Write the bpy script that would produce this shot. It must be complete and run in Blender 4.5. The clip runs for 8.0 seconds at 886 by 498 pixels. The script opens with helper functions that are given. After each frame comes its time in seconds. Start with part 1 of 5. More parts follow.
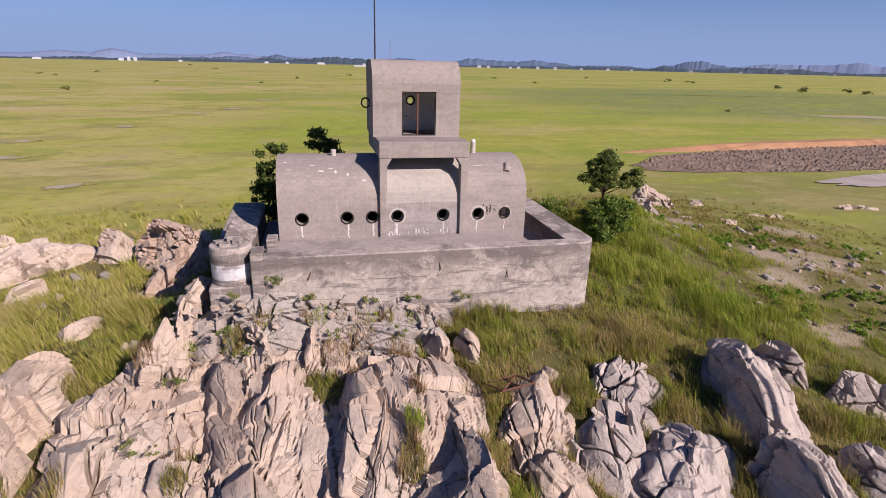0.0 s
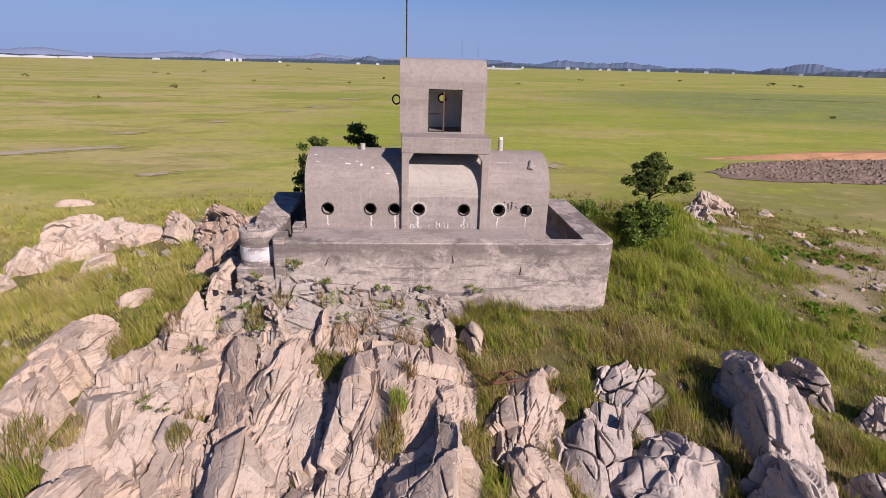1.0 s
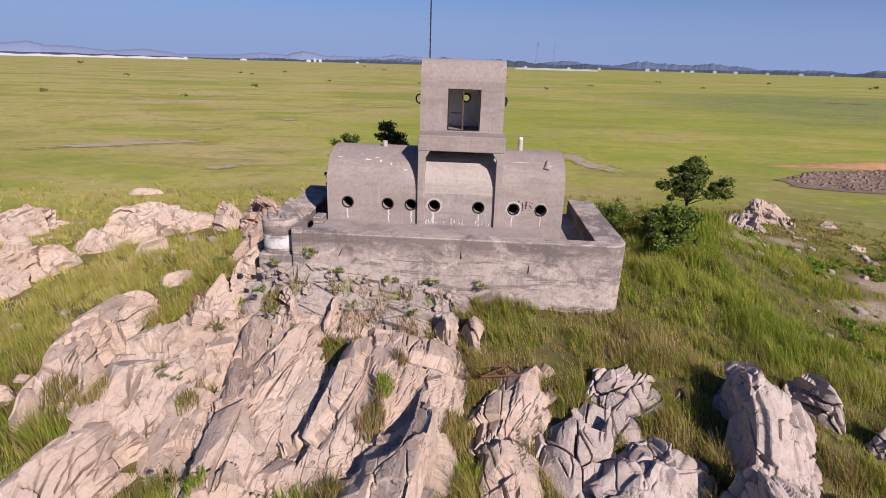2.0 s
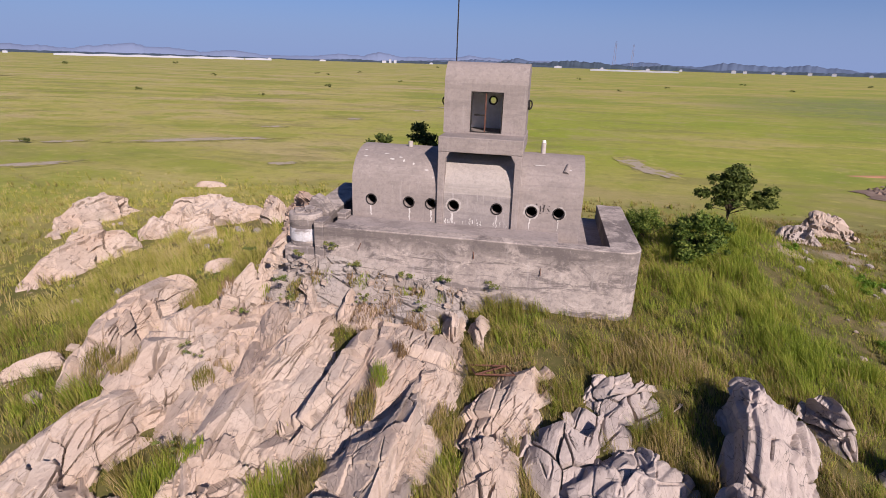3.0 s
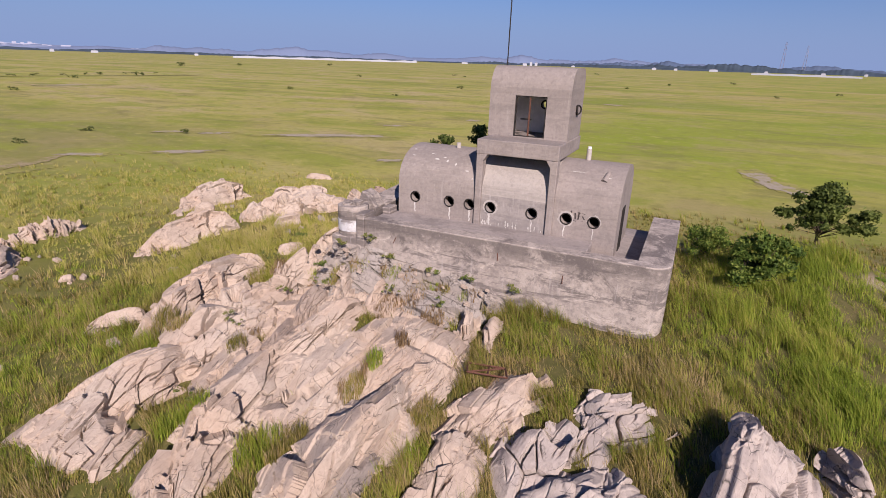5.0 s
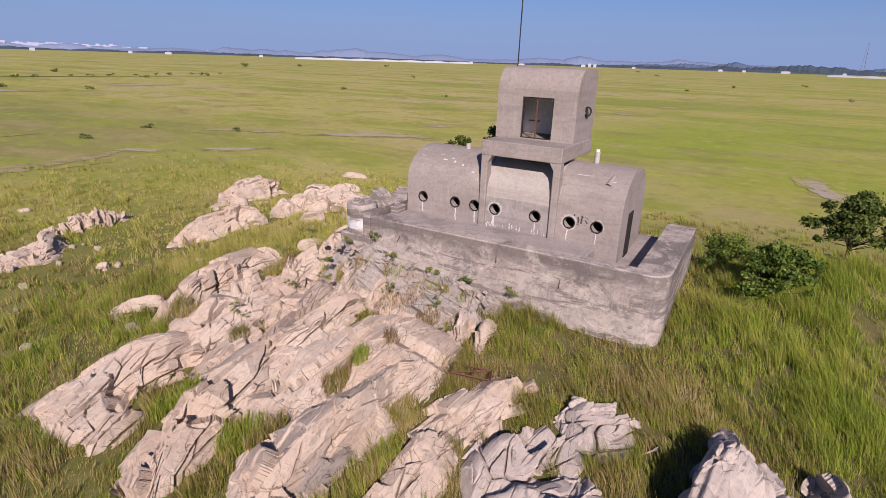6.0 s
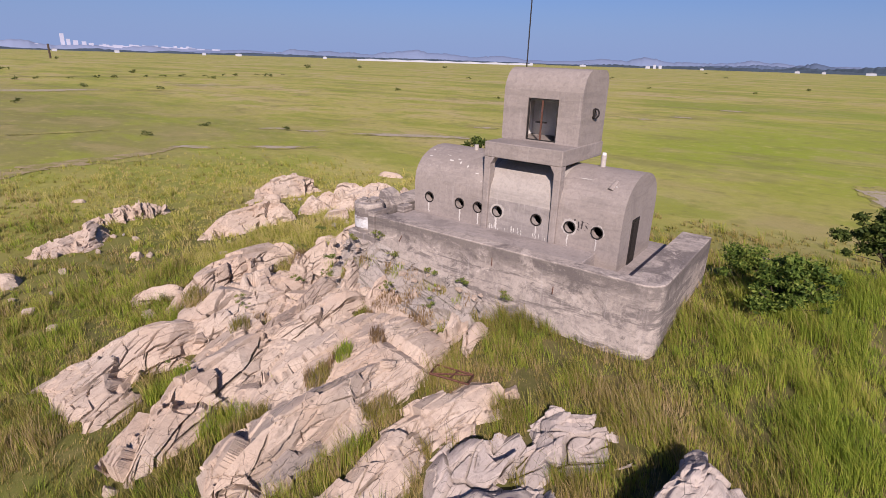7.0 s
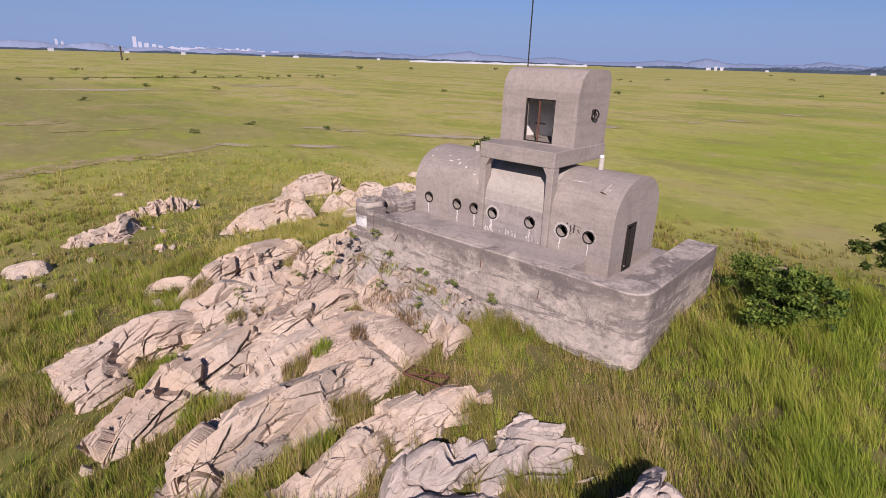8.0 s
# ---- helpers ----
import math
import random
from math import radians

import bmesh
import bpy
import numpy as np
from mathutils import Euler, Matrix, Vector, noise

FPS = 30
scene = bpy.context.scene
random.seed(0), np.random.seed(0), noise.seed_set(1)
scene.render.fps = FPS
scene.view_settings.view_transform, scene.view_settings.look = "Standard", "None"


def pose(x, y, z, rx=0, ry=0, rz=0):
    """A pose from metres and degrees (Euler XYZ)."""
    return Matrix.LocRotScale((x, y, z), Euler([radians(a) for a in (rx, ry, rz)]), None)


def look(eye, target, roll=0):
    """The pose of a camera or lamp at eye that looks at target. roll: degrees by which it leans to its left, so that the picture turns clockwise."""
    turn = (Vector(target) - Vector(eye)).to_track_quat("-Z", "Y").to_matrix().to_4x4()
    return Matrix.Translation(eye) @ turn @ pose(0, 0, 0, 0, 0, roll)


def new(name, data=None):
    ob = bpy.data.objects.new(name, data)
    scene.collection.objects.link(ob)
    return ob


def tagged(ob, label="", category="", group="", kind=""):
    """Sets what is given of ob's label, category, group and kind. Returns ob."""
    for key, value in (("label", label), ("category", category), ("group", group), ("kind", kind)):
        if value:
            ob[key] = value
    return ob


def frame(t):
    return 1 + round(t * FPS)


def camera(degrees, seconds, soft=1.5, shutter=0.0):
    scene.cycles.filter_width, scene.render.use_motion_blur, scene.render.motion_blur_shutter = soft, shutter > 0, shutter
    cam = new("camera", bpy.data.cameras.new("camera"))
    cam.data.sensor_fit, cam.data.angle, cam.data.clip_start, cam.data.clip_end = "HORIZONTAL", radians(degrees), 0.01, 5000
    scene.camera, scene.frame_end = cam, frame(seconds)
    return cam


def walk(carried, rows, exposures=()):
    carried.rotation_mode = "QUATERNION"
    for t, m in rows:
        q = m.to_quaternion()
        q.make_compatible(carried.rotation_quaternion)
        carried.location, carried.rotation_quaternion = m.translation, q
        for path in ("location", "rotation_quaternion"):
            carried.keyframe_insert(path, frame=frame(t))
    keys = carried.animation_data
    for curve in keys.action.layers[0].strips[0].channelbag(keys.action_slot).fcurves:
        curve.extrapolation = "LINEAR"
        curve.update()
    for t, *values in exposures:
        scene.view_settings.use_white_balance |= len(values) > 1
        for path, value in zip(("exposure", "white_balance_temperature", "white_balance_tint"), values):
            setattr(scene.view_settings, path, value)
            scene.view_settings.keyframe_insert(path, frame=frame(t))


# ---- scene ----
cam = camera(78.7, 8.0, 0.6)
METRES, EYE, TILT, LEAN, TURN = 14.0, 6.7, 1.46, 0.347, -13.37
ROWS = [
    (0.0, 0.0, 0.0, 0.0, 0.56, -20.36, -1.52),
    (0.5, 0.0709, -0.0125, -0.0015, 5.19, -20.41, -1.51),
    (1.0, 0.139, -0.0203, -0.0026, 9.34, -20.44, -1.5),
    (1.5, 0.2051, -0.0241, -0.0028, 13.2, -20.48, -1.46),
    (3.0, 0.3879, -0.0097, 0.0082, 24.18, -20.6, -1.31),
    (3.5, 0.4449, 0.004, 0.0095, 28.34, -20.63, -1.26),
    (4.0, 0.4989, 0.024, 0.0123, 32.14, -20.63, -1.21),
    (4.5, 0.5511, 0.049, 0.0152, 35.41, -20.64, -1.13),
    (6.0, 0.6917, 0.1523, 0.0181, 44.01, -20.62, -0.92),
    (6.5, 0.7374, 0.2007, 0.0183, 47.15, -20.6, -0.83),
    (7.0, 0.7776, 0.2503, 0.0179, 50.01, -20.57, -0.74),
    (7.5, 0.8141, 0.3, 0.0173, 52.55, -20.53, -0.66),
    (8.0, 0.8514, 0.3568, 0.0151, 55.28, -20.49, -0.6),
]
walk(cam, [(t, pose(0, 0, EYE, TILT, LEAN, TURN) @ pose(METRES * x, METRES * y, METRES * z, 90 + pitch, roll, yaw)) for t, x, y, z, yaw, pitch, roll in ROWS], exposures=[(0.0, 0.57, 6500, 19), (4.0, 0.45, 6500, 19), (8.0, 0.49, 6500, 19)])

# ---- sky, sun, exposure ----
SUN_AZ, SUN_EL = 35.0, 32.0          # degrees: from -y towards +x, above the horizon
sun_dir = Vector((math.sin(radians(SUN_AZ)) * math.cos(radians(SUN_EL)),
                  -math.cos(radians(SUN_AZ)) * math.cos(radians(SUN_EL)), math.sin(radians(SUN_EL))))
world = bpy.data.worlds.new("sky")
scene.world = world
world.use_nodes = True
wn, wl = world.node_tree.nodes, world.node_tree.links
sky = wn.new("ShaderNodeTexSky")
sky.sky_type, sky.sun_disc = "NISHITA", False
sky.sun_elevation = radians(SUN_EL)
sky.sun_rotation = math.atan2(sun_dir.x, sun_dir.y)
sky.altitude, sky.air_density, sky.dust_density, sky.ozone_density = 0, 1.0, 0.6, 4.0
wn["Background"].inputs["Strength"].default_value = 0.066
tint = wn.new("ShaderNodeMix")
tint.data_type, tint.blend_type = "RGBA", "MULTIPLY"
tint.inputs[0].default_value = 1.0
tint.inputs[7].default_value = (0.42, 0.59, 0.90, 1)
wl.new(sky.outputs[0], tint.inputs[6])
geo, sep, hz, haze = wn.new("ShaderNodeTexCoord"), wn.new("ShaderNodeSeparateXYZ"), wn.new("ShaderNodeMapRange"), wn.new("ShaderNodeMix")
wl.new(geo.outputs["Generated"], sep.inputs[0])
wl.new(sep.outputs[2], hz.inputs[0])
hz.interpolation_type = "SMOOTHERSTEP"
hz.inputs[1].default_value, hz.inputs[2].default_value, hz.inputs[3].default_value, hz.inputs[4].default_value = -0.03, 0.21, 0.92, 0.0
haze.data_type = "RGBA"
haze.inputs[7].default_value = (2.8, 3.95, 6.8, 1)
wl.new(hz.outputs[0], haze.inputs[0])
wl.new(tint.outputs[2], haze.inputs[6])
wl.new(haze.outputs[2], wn["Background"].inputs["Color"])
lamp = new("sun", bpy.data.lights.new("sun", "SUN"))
lamp.data.energy, lamp.data.angle, lamp.data.color = 5.0, radians(0.6), (1.0, 0.90, 0.80)
lamp.matrix_world = look(sun_dir * 60, (0, 0, 0))


# ---- numbers: noise on arrays ----
def hash01(ix, iy, iz, seed):
    h = (ix.astype(np.int64) * 73856093) ^ (iy.astype(np.int64) * 19349663) ^ (iz.astype(np.int64) * 83492791) ^ (seed * 2654435)
    h = (h ^ (h >> 13)) * 1274126177
    h = h & 0xFFFFFFFF
    h = ((h ^ (h >> 16)) * 2246822519) & 0xFFFFFFFF
    h = h ^ (h >> 15)
    return (h & 0xFFFFFF) / float(0xFFFFFF)


def value_noise(p, seed=0):
    """Smooth noise from 0 to 1 at the rows of p (n, 3)."""
    i = np.floor(p).astype(np.int64)
    f = p - i
    f = f * f * (3 - 2 * f)
    total = 0
    for dx in (0, 1):
        wx = f[:, 0] if dx else 1 - f[:, 0]
        for dy in (0, 1):
            wy = f[:, 1] if dy else 1 - f[:, 1]
            for dz in (0, 1):
                wz = f[:, 2] if dz else 1 - f[:, 2]
                total = total + wx * wy * wz * hash01(i[:, 0] + dx, i[:, 1] + dy, i[:, 2] + dz, seed)
    return total


def fractal(p, seed=0, octaves=4):
    total, amp, norm = 0, 1.0, 0.0
    for k in range(octaves):
        total = total + amp * value_noise(p * 2 ** k + 17.3 * k, seed + k)
        norm += amp
        amp *= 0.5
    return total / norm


def cells(p, metric, seed=0):
    """Jittered cells: metres to the nearest cell border, the way from the cell's point, and three random numbers of the cell.
    metric: cells per metre along each axis."""
    i = np.floor(p).astype(np.int64)
    n = len(p)
    d1, d2 = np.full(n, 99.0), np.full(n, 99.0)
    q1, q2, who = np.zeros((n, 3)), np.zeros((n, 3)), np.zeros((n, 3))
    for dx in (-1, 0, 1):
        for dy in (-1, 0, 1):
            for dz in (-1, 0, 1):
                a, b, c = i[:, 0] + dx, i[:, 1] + dy, i[:, 2] + dz
                r = np.stack([hash01(a, b, c, seed), hash01(a, b, c, seed + 7), hash01(a, b, c, seed + 13)], 1)
                q = np.stack([a, b, c], 1) + r
                d = ((q - p) ** 2).sum(1)
                first, second = d < d1, (d >= d1) & (d < d2)
                q2 = np.where(first[:, None], q1, np.where(second[:, None], q, q2))
                d2 = np.where(first, d1, np.where(second, d, d2))
                q1 = np.where(first[:, None], q, q1)
                who = np.where(first[:, None], (r * 7.13) % 1.0, who)
                d1 = np.where(first, d, d1)
    edge = 0.5 * (d2 - d1) / np.maximum(np.linalg.norm((q1 - q2) * metric, axis=1), 1e-6)
    return edge, p - q1, who


def smooth01(a, b, x):
    t = np.clip((x - a) / (b - a), 0, 1)
    return t * t * (3 - 2 * t)


# ---- materials ----
def material(name, rough=0.9, metal=0.0):
    m = bpy.data.materials.new(name)
    m.use_nodes = True
    b = m.node_tree.nodes["Principled BSDF"]
    b.inputs["Roughness"].default_value, b.inputs["Metallic"].default_value = rough, metal
    b.inputs["Specular IOR Level"].default_value = 0.25
    return m, m.node_tree.nodes, m.node_tree.links, b


def coords(n, l, scale=(1, 1, 1), kind="Object"):
    tc, mp = n.new("ShaderNodeTexCoord"), n.new("ShaderNodeMapping")
    mp.inputs["Scale"].default_value = scale
    l.new(tc.outputs[kind], mp.inputs["Vector"])
    return mp.outputs[0]


def noise_tex(n, l, vec, scale, detail=6, rough=0.6, distort=0.0):
    t = n.new("ShaderNodeTexNoise")
    t.inputs["Scale"].default_value, t.inputs["Detail"].default_value = scale, detail
    t.inputs["Roughness"].default_value, t.inputs["Distortion"].default_value = rough, distort
    l.new(vec, t.inputs["Vector"])
    return t.outputs[0]


def ramp(n, l, fac, *stops):
    r = n.new("ShaderNodeValToRGB")
    while len(r.color_ramp.elements) < len(stops):
        r.color_ramp.elements.new(0.5)
    for e, (p, c) in zip(r.color_ramp.elements, stops):
        e.position = p
        e.color = (c, c, c, 1) if isinstance(c, (int, float)) else (*c, 1)
    l.new(fac, r.inputs[0])
    return r.outputs[0]


def mix(n, l, fac, a, b, blend="MIX"):
    x = n.new("ShaderNodeMix")
    x.data_type, x.blend_type = "RGBA", blend
    for sock, v in ((x.inputs[0], fac), (x.inputs[6], a), (x.inputs[7], b)):
        if isinstance(v, (int, float)):
            sock.default_value = v
        elif isinstance(v, tuple):
            sock.default_value = (*v, 1)
        else:
            l.new(v, sock)
    return x.outputs[2]


def bump(n, l, b, height, strength=0.4, distance=0.02):
    k = n.new("ShaderNodeBump")
    k.inputs["Strength"].default_value, k.inputs["Distance"].default_value = strength, distance
    l.new(height, k.inputs["Height"])
    l.new(k.outputs[0], b.inputs["Normal"])


def plain(name, colour, rough=0.8, metal=0.0, vary=0.25, scale=8.0):
    m, n, l, b = material(name, rough, metal)
    v = coords(n, l)
    f = noise_tex(n, l, v, scale)
    dark = tuple(c * (1 - vary) for c in colour)
    light = tuple(min(1, c * (1 + vary)) for c in colour)
    l.new(ramp(n, l, f, (0.3, dark), (0.7, light)), b.inputs["Base Color"])
    bump(n, l, b, f, 0.3, 0.01)
    return m


def concrete_material(name, base, worn, stain, streaks, blotch=0.5, bands=()):
    """Cast concrete: cloudy tone, lift lines, runs of lime, dark blotches; bands: (height, depth, strength) of dirty lifts."""
    m, n, l, b = material(name, 0.92)
    v = coords(n, l)
    big = noise_tex(n, l, v, 0.55, 6, 0.65)
    mid = noise_tex(n, l, v, 3.0, 9, 0.7, 0.3)
    fine = noise_tex(n, l, v, 38, 4, 0.75)
    c = ramp(n, l, big, (0.32, base), (0.66, worn))
    c = mix(n, l, ramp(n, l, mid, (0.45, 0.0), (0.70, blotch)), c, stain)
    lifts = noise_tex(n, l, coords(n, l, (0.35, 0.35, 3.2)), 1.1, 7, 0.7, 0.3)
    c = mix(n, l, ramp(n, l, lifts, (0.51, 0.0), (0.57, blotch)), c, tuple(x * 0.78 for x in stain))
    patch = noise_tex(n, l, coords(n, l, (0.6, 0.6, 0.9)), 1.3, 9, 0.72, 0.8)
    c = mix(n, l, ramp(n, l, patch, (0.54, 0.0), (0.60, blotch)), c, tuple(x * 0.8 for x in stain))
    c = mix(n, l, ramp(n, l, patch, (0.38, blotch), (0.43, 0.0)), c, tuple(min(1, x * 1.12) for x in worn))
    down = noise_tex(n, l, coords(n, l, (3.4, 3.4, 0.25)), 2.6, 7, 0.75)
    c = mix(n, l, ramp(n, l, down, (0.55, 0.0), (0.72, streaks)), c, (0.44, 0.4, 0.387))
    c = mix(n, l, ramp(n, l, noise_tex(n, l, coords(n, l, (2.6, 2.6, 0.3), ), 1.9, 6, 0.7), (0.58, 0.0), (0.76, 0.45)), c, tuple(x * 0.6 for x in stain))
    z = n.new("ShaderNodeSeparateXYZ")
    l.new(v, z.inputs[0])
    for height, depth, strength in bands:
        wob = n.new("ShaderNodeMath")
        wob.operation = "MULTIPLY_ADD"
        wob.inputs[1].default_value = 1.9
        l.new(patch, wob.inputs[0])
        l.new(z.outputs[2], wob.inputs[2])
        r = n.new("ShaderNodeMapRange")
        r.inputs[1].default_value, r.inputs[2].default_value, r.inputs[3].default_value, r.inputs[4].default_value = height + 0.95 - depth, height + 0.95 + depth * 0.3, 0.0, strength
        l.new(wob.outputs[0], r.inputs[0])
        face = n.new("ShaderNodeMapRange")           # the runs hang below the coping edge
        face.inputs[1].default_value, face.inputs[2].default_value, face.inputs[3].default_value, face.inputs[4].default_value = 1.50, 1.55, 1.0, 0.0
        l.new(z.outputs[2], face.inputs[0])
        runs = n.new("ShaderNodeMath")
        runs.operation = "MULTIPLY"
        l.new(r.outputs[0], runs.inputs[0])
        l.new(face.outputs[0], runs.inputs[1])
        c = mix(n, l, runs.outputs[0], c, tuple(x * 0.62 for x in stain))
    grit = noise_tex(n, l, v, 11, 8, 0.75, 0.4)
    c = mix(n, l, ramp(n, l, grit, (0.50, 0.0), (0.68, 0.55)), c, tuple(x * 0.7 for x in stain))
    c = mix(n, l, ramp(n, l, grit, (0.30, 0.4), (0.42, 0.0)), c, tuple(min(1, x * 1.3) for x in worn))
    c = mix(n, l, ramp(n, l, fine, (0.35, 0.0), (0.8, 0.35)), c, tuple(x * 0.75 for x in base))
    l.new(c, b.inputs["Base Color"])
    bump(n, l, b, mix(n, l, 0.35, mid, fine), 0.4, 0.03)
    return m


M_CONCRETE = concrete_material("bunker_concrete", (0.255, 0.218, 0.203), (0.295, 0.253, 0.234), (0.205, 0.175, 0.165), 0.35, 0.32)
M_SHELTERED = concrete_material("sheltered_concrete", (0.333, 0.297, 0.273), (0.38, 0.34, 0.313), (0.287, 0.253, 0.237), 0.3, 0.35)
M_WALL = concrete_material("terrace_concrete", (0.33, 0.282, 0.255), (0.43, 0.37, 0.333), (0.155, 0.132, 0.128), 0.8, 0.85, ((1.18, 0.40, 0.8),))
M_DRIPPED = concrete_material("lime_dripped_concrete", (0.265, 0.235, 0.225), (0.31, 0.275, 0.26), (0.21, 0.185, 0.18), 0.95, 0.4)
M_DECK = concrete_material("deck_concrete", (0.30, 0.26, 0.247), (0.35, 0.305, 0.29), (0.22, 0.19, 0.182), 0.1, 0.5)
M_RUST = plain("rusted_steel", (0.12, 0.055, 0.038), 0.85, 0.2, 0.5, 20)
M_IRON = plain("dark_iron", (0.03, 0.026, 0.025), 0.7, 0.4, 0.4, 20)
M_LIME = plain("lime_deposit", (0.48, 0.453, 0.433), 0.95, 0, 0.12, 12)
M_PALE = plain("pale_plaster", (0.367, 0.333, 0.313), 0.95, 0, 0.15, 10)
M_WHITE = plain("white_paint", (0.74, 0.72, 0.72), 0.7, 0, 0.1, 6)
M_FLAKED = concrete_material("flaked_white_paint", (0.467, 0.46, 0.48), (0.507, 0.5, 0.52), (0.267, 0.233, 0.227), 0.2, 1.0)
M_PAINT = plain("dark_paint", (0.05, 0.042, 0.042), 0.9, 0, 0.3, 20)


def rock_material(name, light, warm, dark):
    m, n, l, b = material(name, 0.93)
    v = coords(n, l)
    big = noise_tex(n, l, v, 0.55, 5, 0.55)
    mid = noise_tex(n, l, v, 4.0, 8, 0.65, 0.4)
    fine = noise_tex(n, l, v, 30, 5, 0.7)
    c = ramp(n, l, big, (0.35, light), (0.62, warm))
    c = mix(n, l, ramp(n, l, mid, (0.46, 0.0), (0.72, 0.55)), c, dark)
    lich = noise_tex(n, l, v, 9, 5, 0.6)
    c = mix(n, l, ramp(n, l, lich, (0.58, 0.0), (0.70, 0.4)), c, tuple(x * 0.55 for x in dark))
    bed = noise_tex(n, l, coords(n, l, (5.0, 0.8, 4.0)), 1.6, 7, 0.75, 0.5)
    c = mix(n, l, ramp(n, l, bed, (0.53, 0.0), (0.68, 0.45)), c, tuple(x * 0.6 for x in dark))
    c = mix(n, l, ramp(n, l, bed, (0.30, 0.5), (0.44, 0.0)), c, tuple(min(1, x * 1.2) for x in light))
    c = mix(n, l, ramp(n, l, fine, (0.4, 0.0), (0.8, 0.25)), c, tuple(x * 0.7 for x in light))
    l.new(c, b.inputs["Base Color"])
    for scale, vec, edge, dark_by in ((1.0, (2.4, 0.9, 2.0), 0.016, 0.9), (1.0, (5.2, 1.6, 3.6), 0.024, 0.6), (1.0, (1.5, 1.1, 1.5), 0.012, 0.95)):
        crack = n.new("ShaderNodeTexVoronoi")
        crack.feature = "DISTANCE_TO_EDGE"
        crack.inputs["Scale"].default_value = scale
        warped = n.new("ShaderNodeVectorMath")
        warped.operation = "MULTIPLY_ADD"
        warped.inputs[1].default_value = (0.5, 0.5, 0.5)
        wob = n.new("ShaderNodeTexNoise")
        wob.inputs["Scale"].default_value = 1.7
        l.new(v, wob.inputs["Vector"])
        l.new(wob.outputs[1], warped.inputs[0])
        l.new(coords(n, l, vec), warped.inputs[2])
        l.new(warped.outputs[0], crack.inputs["Vector"])
        line = ramp(n, l, crack.outputs[0], (0.0, dark_by), (edge, 0.0))
        gate = mix(n, l, ramp(n, l, noise_tex(n, l, v, 0.9 * (1 + dark_by), 3), (0.50, 0.0), (0.60, 1.0)), (0, 0, 0), line)
        c = mix(n, l, gate, c, tuple(x * 0.22 for x in dark))
    l.new(c, b.inputs["Base Color"])
    bump(n, l, b, mix(n, l, 0.5, bed, mix(n, l, 0.4, mid, fine)), 0.8, 0.07)
    return m


M_ROCK = rock_material("granite", (0.453, 0.373, 0.313), (0.427, 0.327, 0.26), (0.307, 0.24, 0.2))
M_ROCK_GREY = rock_material("grey_granite", (0.45, 0.385, 0.35), (0.40, 0.335, 0.30), (0.27, 0.235, 0.22))
M_RUBBLE = rock_material("grey_rubble", (0.34, 0.30, 0.275), (0.31, 0.265, 0.235), (0.20, 0.175, 0.16))
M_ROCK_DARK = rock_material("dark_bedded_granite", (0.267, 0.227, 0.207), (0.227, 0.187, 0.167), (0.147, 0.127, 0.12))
M_ROCK_BROWN = rock_material("brownish_granite", (0.37, 0.30, 0.255), (0.33, 0.255, 0.21), (0.23, 0.18, 0.15))
M_ROCK_RED = rock_material("reddish_granite", (0.43, 0.335, 0.275), (0.38, 0.275, 0.215), (0.25, 0.18, 0.145))


def blade_material(name, *stops):
    m, n, l, b = material(name, 0.7)
    g = n.new("ShaderNodeNewGeometry")
    v = coords(n, l)
    patch = mix(n, l, 0.42, noise_tex(n, l, v, 0.35, 3), noise_tex(n, l, v, 2.3, 3))
    a = n.new("ShaderNodeMath")
    a.operation = "MULTIPLY_ADD"
    a.inputs[1].default_value, a.inputs[2].default_value = 2.2, -0.97
    half = n.new("ShaderNodeMath")
    half.operation = "MULTIPLY_ADD"
    half.inputs[1].default_value = 0.32
    l.new(g.outputs["Random Per Island"], half.inputs[0])
    l.new(patch, half.inputs[2])
    l.new(half.outputs[0], a.inputs[0])
    l.new(ramp(n, l, a.outputs[0], *stops), b.inputs["Base Color"])
    tr, ad = n.new("ShaderNodeBsdfTranslucent"), n.new("ShaderNodeMixShader")
    l.new(b.inputs["Base Color"].links[0].from_socket, tr.inputs[0])
    ad.inputs[0].default_value = 0.3
    l.new(b.outputs[0], ad.inputs[1])
    l.new(tr.outputs[0], ad.inputs[2])
    l.new(ad.outputs[0], n["Material Output"].inputs[0])
    return m


M_GRASS = blade_material("dry_grass_blades", (0.10, (0.115, 0.115, 0.018)), (0.35, (0.20, 0.18, 0.036)), (0.6, (0.29, 0.235, 0.075)), (0.80, (0.36, 0.26, 0.13)), (0.98, (0.44, 0.33, 0.19)))
M_GRASS_FRESH = blade_material("fresh_grass_blades", (0.10, (0.125, 0.18, 0.016)), (0.4, (0.215, 0.28, 0.03)), (0.7, (0.31, 0.325, 0.05)), (0.98, (0.40, 0.33, 0.10)))
M_GRASS_PALE = blade_material("pale_grass_blades", (0.10, (0.20, 0.22, 0.03)), (0.35, (0.32, 0.31, 0.06)), (0.6, (0.42, 0.37, 0.11)), (0.95, (0.48, 0.39, 0.19)))
M_STRAW = blade_material("withered_stalks", (0.2, (0.16, 0.10, 0.05)), (0.5, (0.27, 0.18, 0.09)), (0.8, (0.36, 0.26, 0.14)))
M_LEAF = blade_material("bush_leaves", (0.2, (0.045, 0.08, 0.012)), (0.5, (0.095, 0.15, 0.022)), (0.8, (0.21, 0.25, 0.05)))
M_LEAF_DARK = blade_material("tree_leaves", (0.2, (0.035, 0.055, 0.01)), (0.5, (0.07, 0.10, 0.018)), (0.8, (0.13, 0.16, 0.035)))
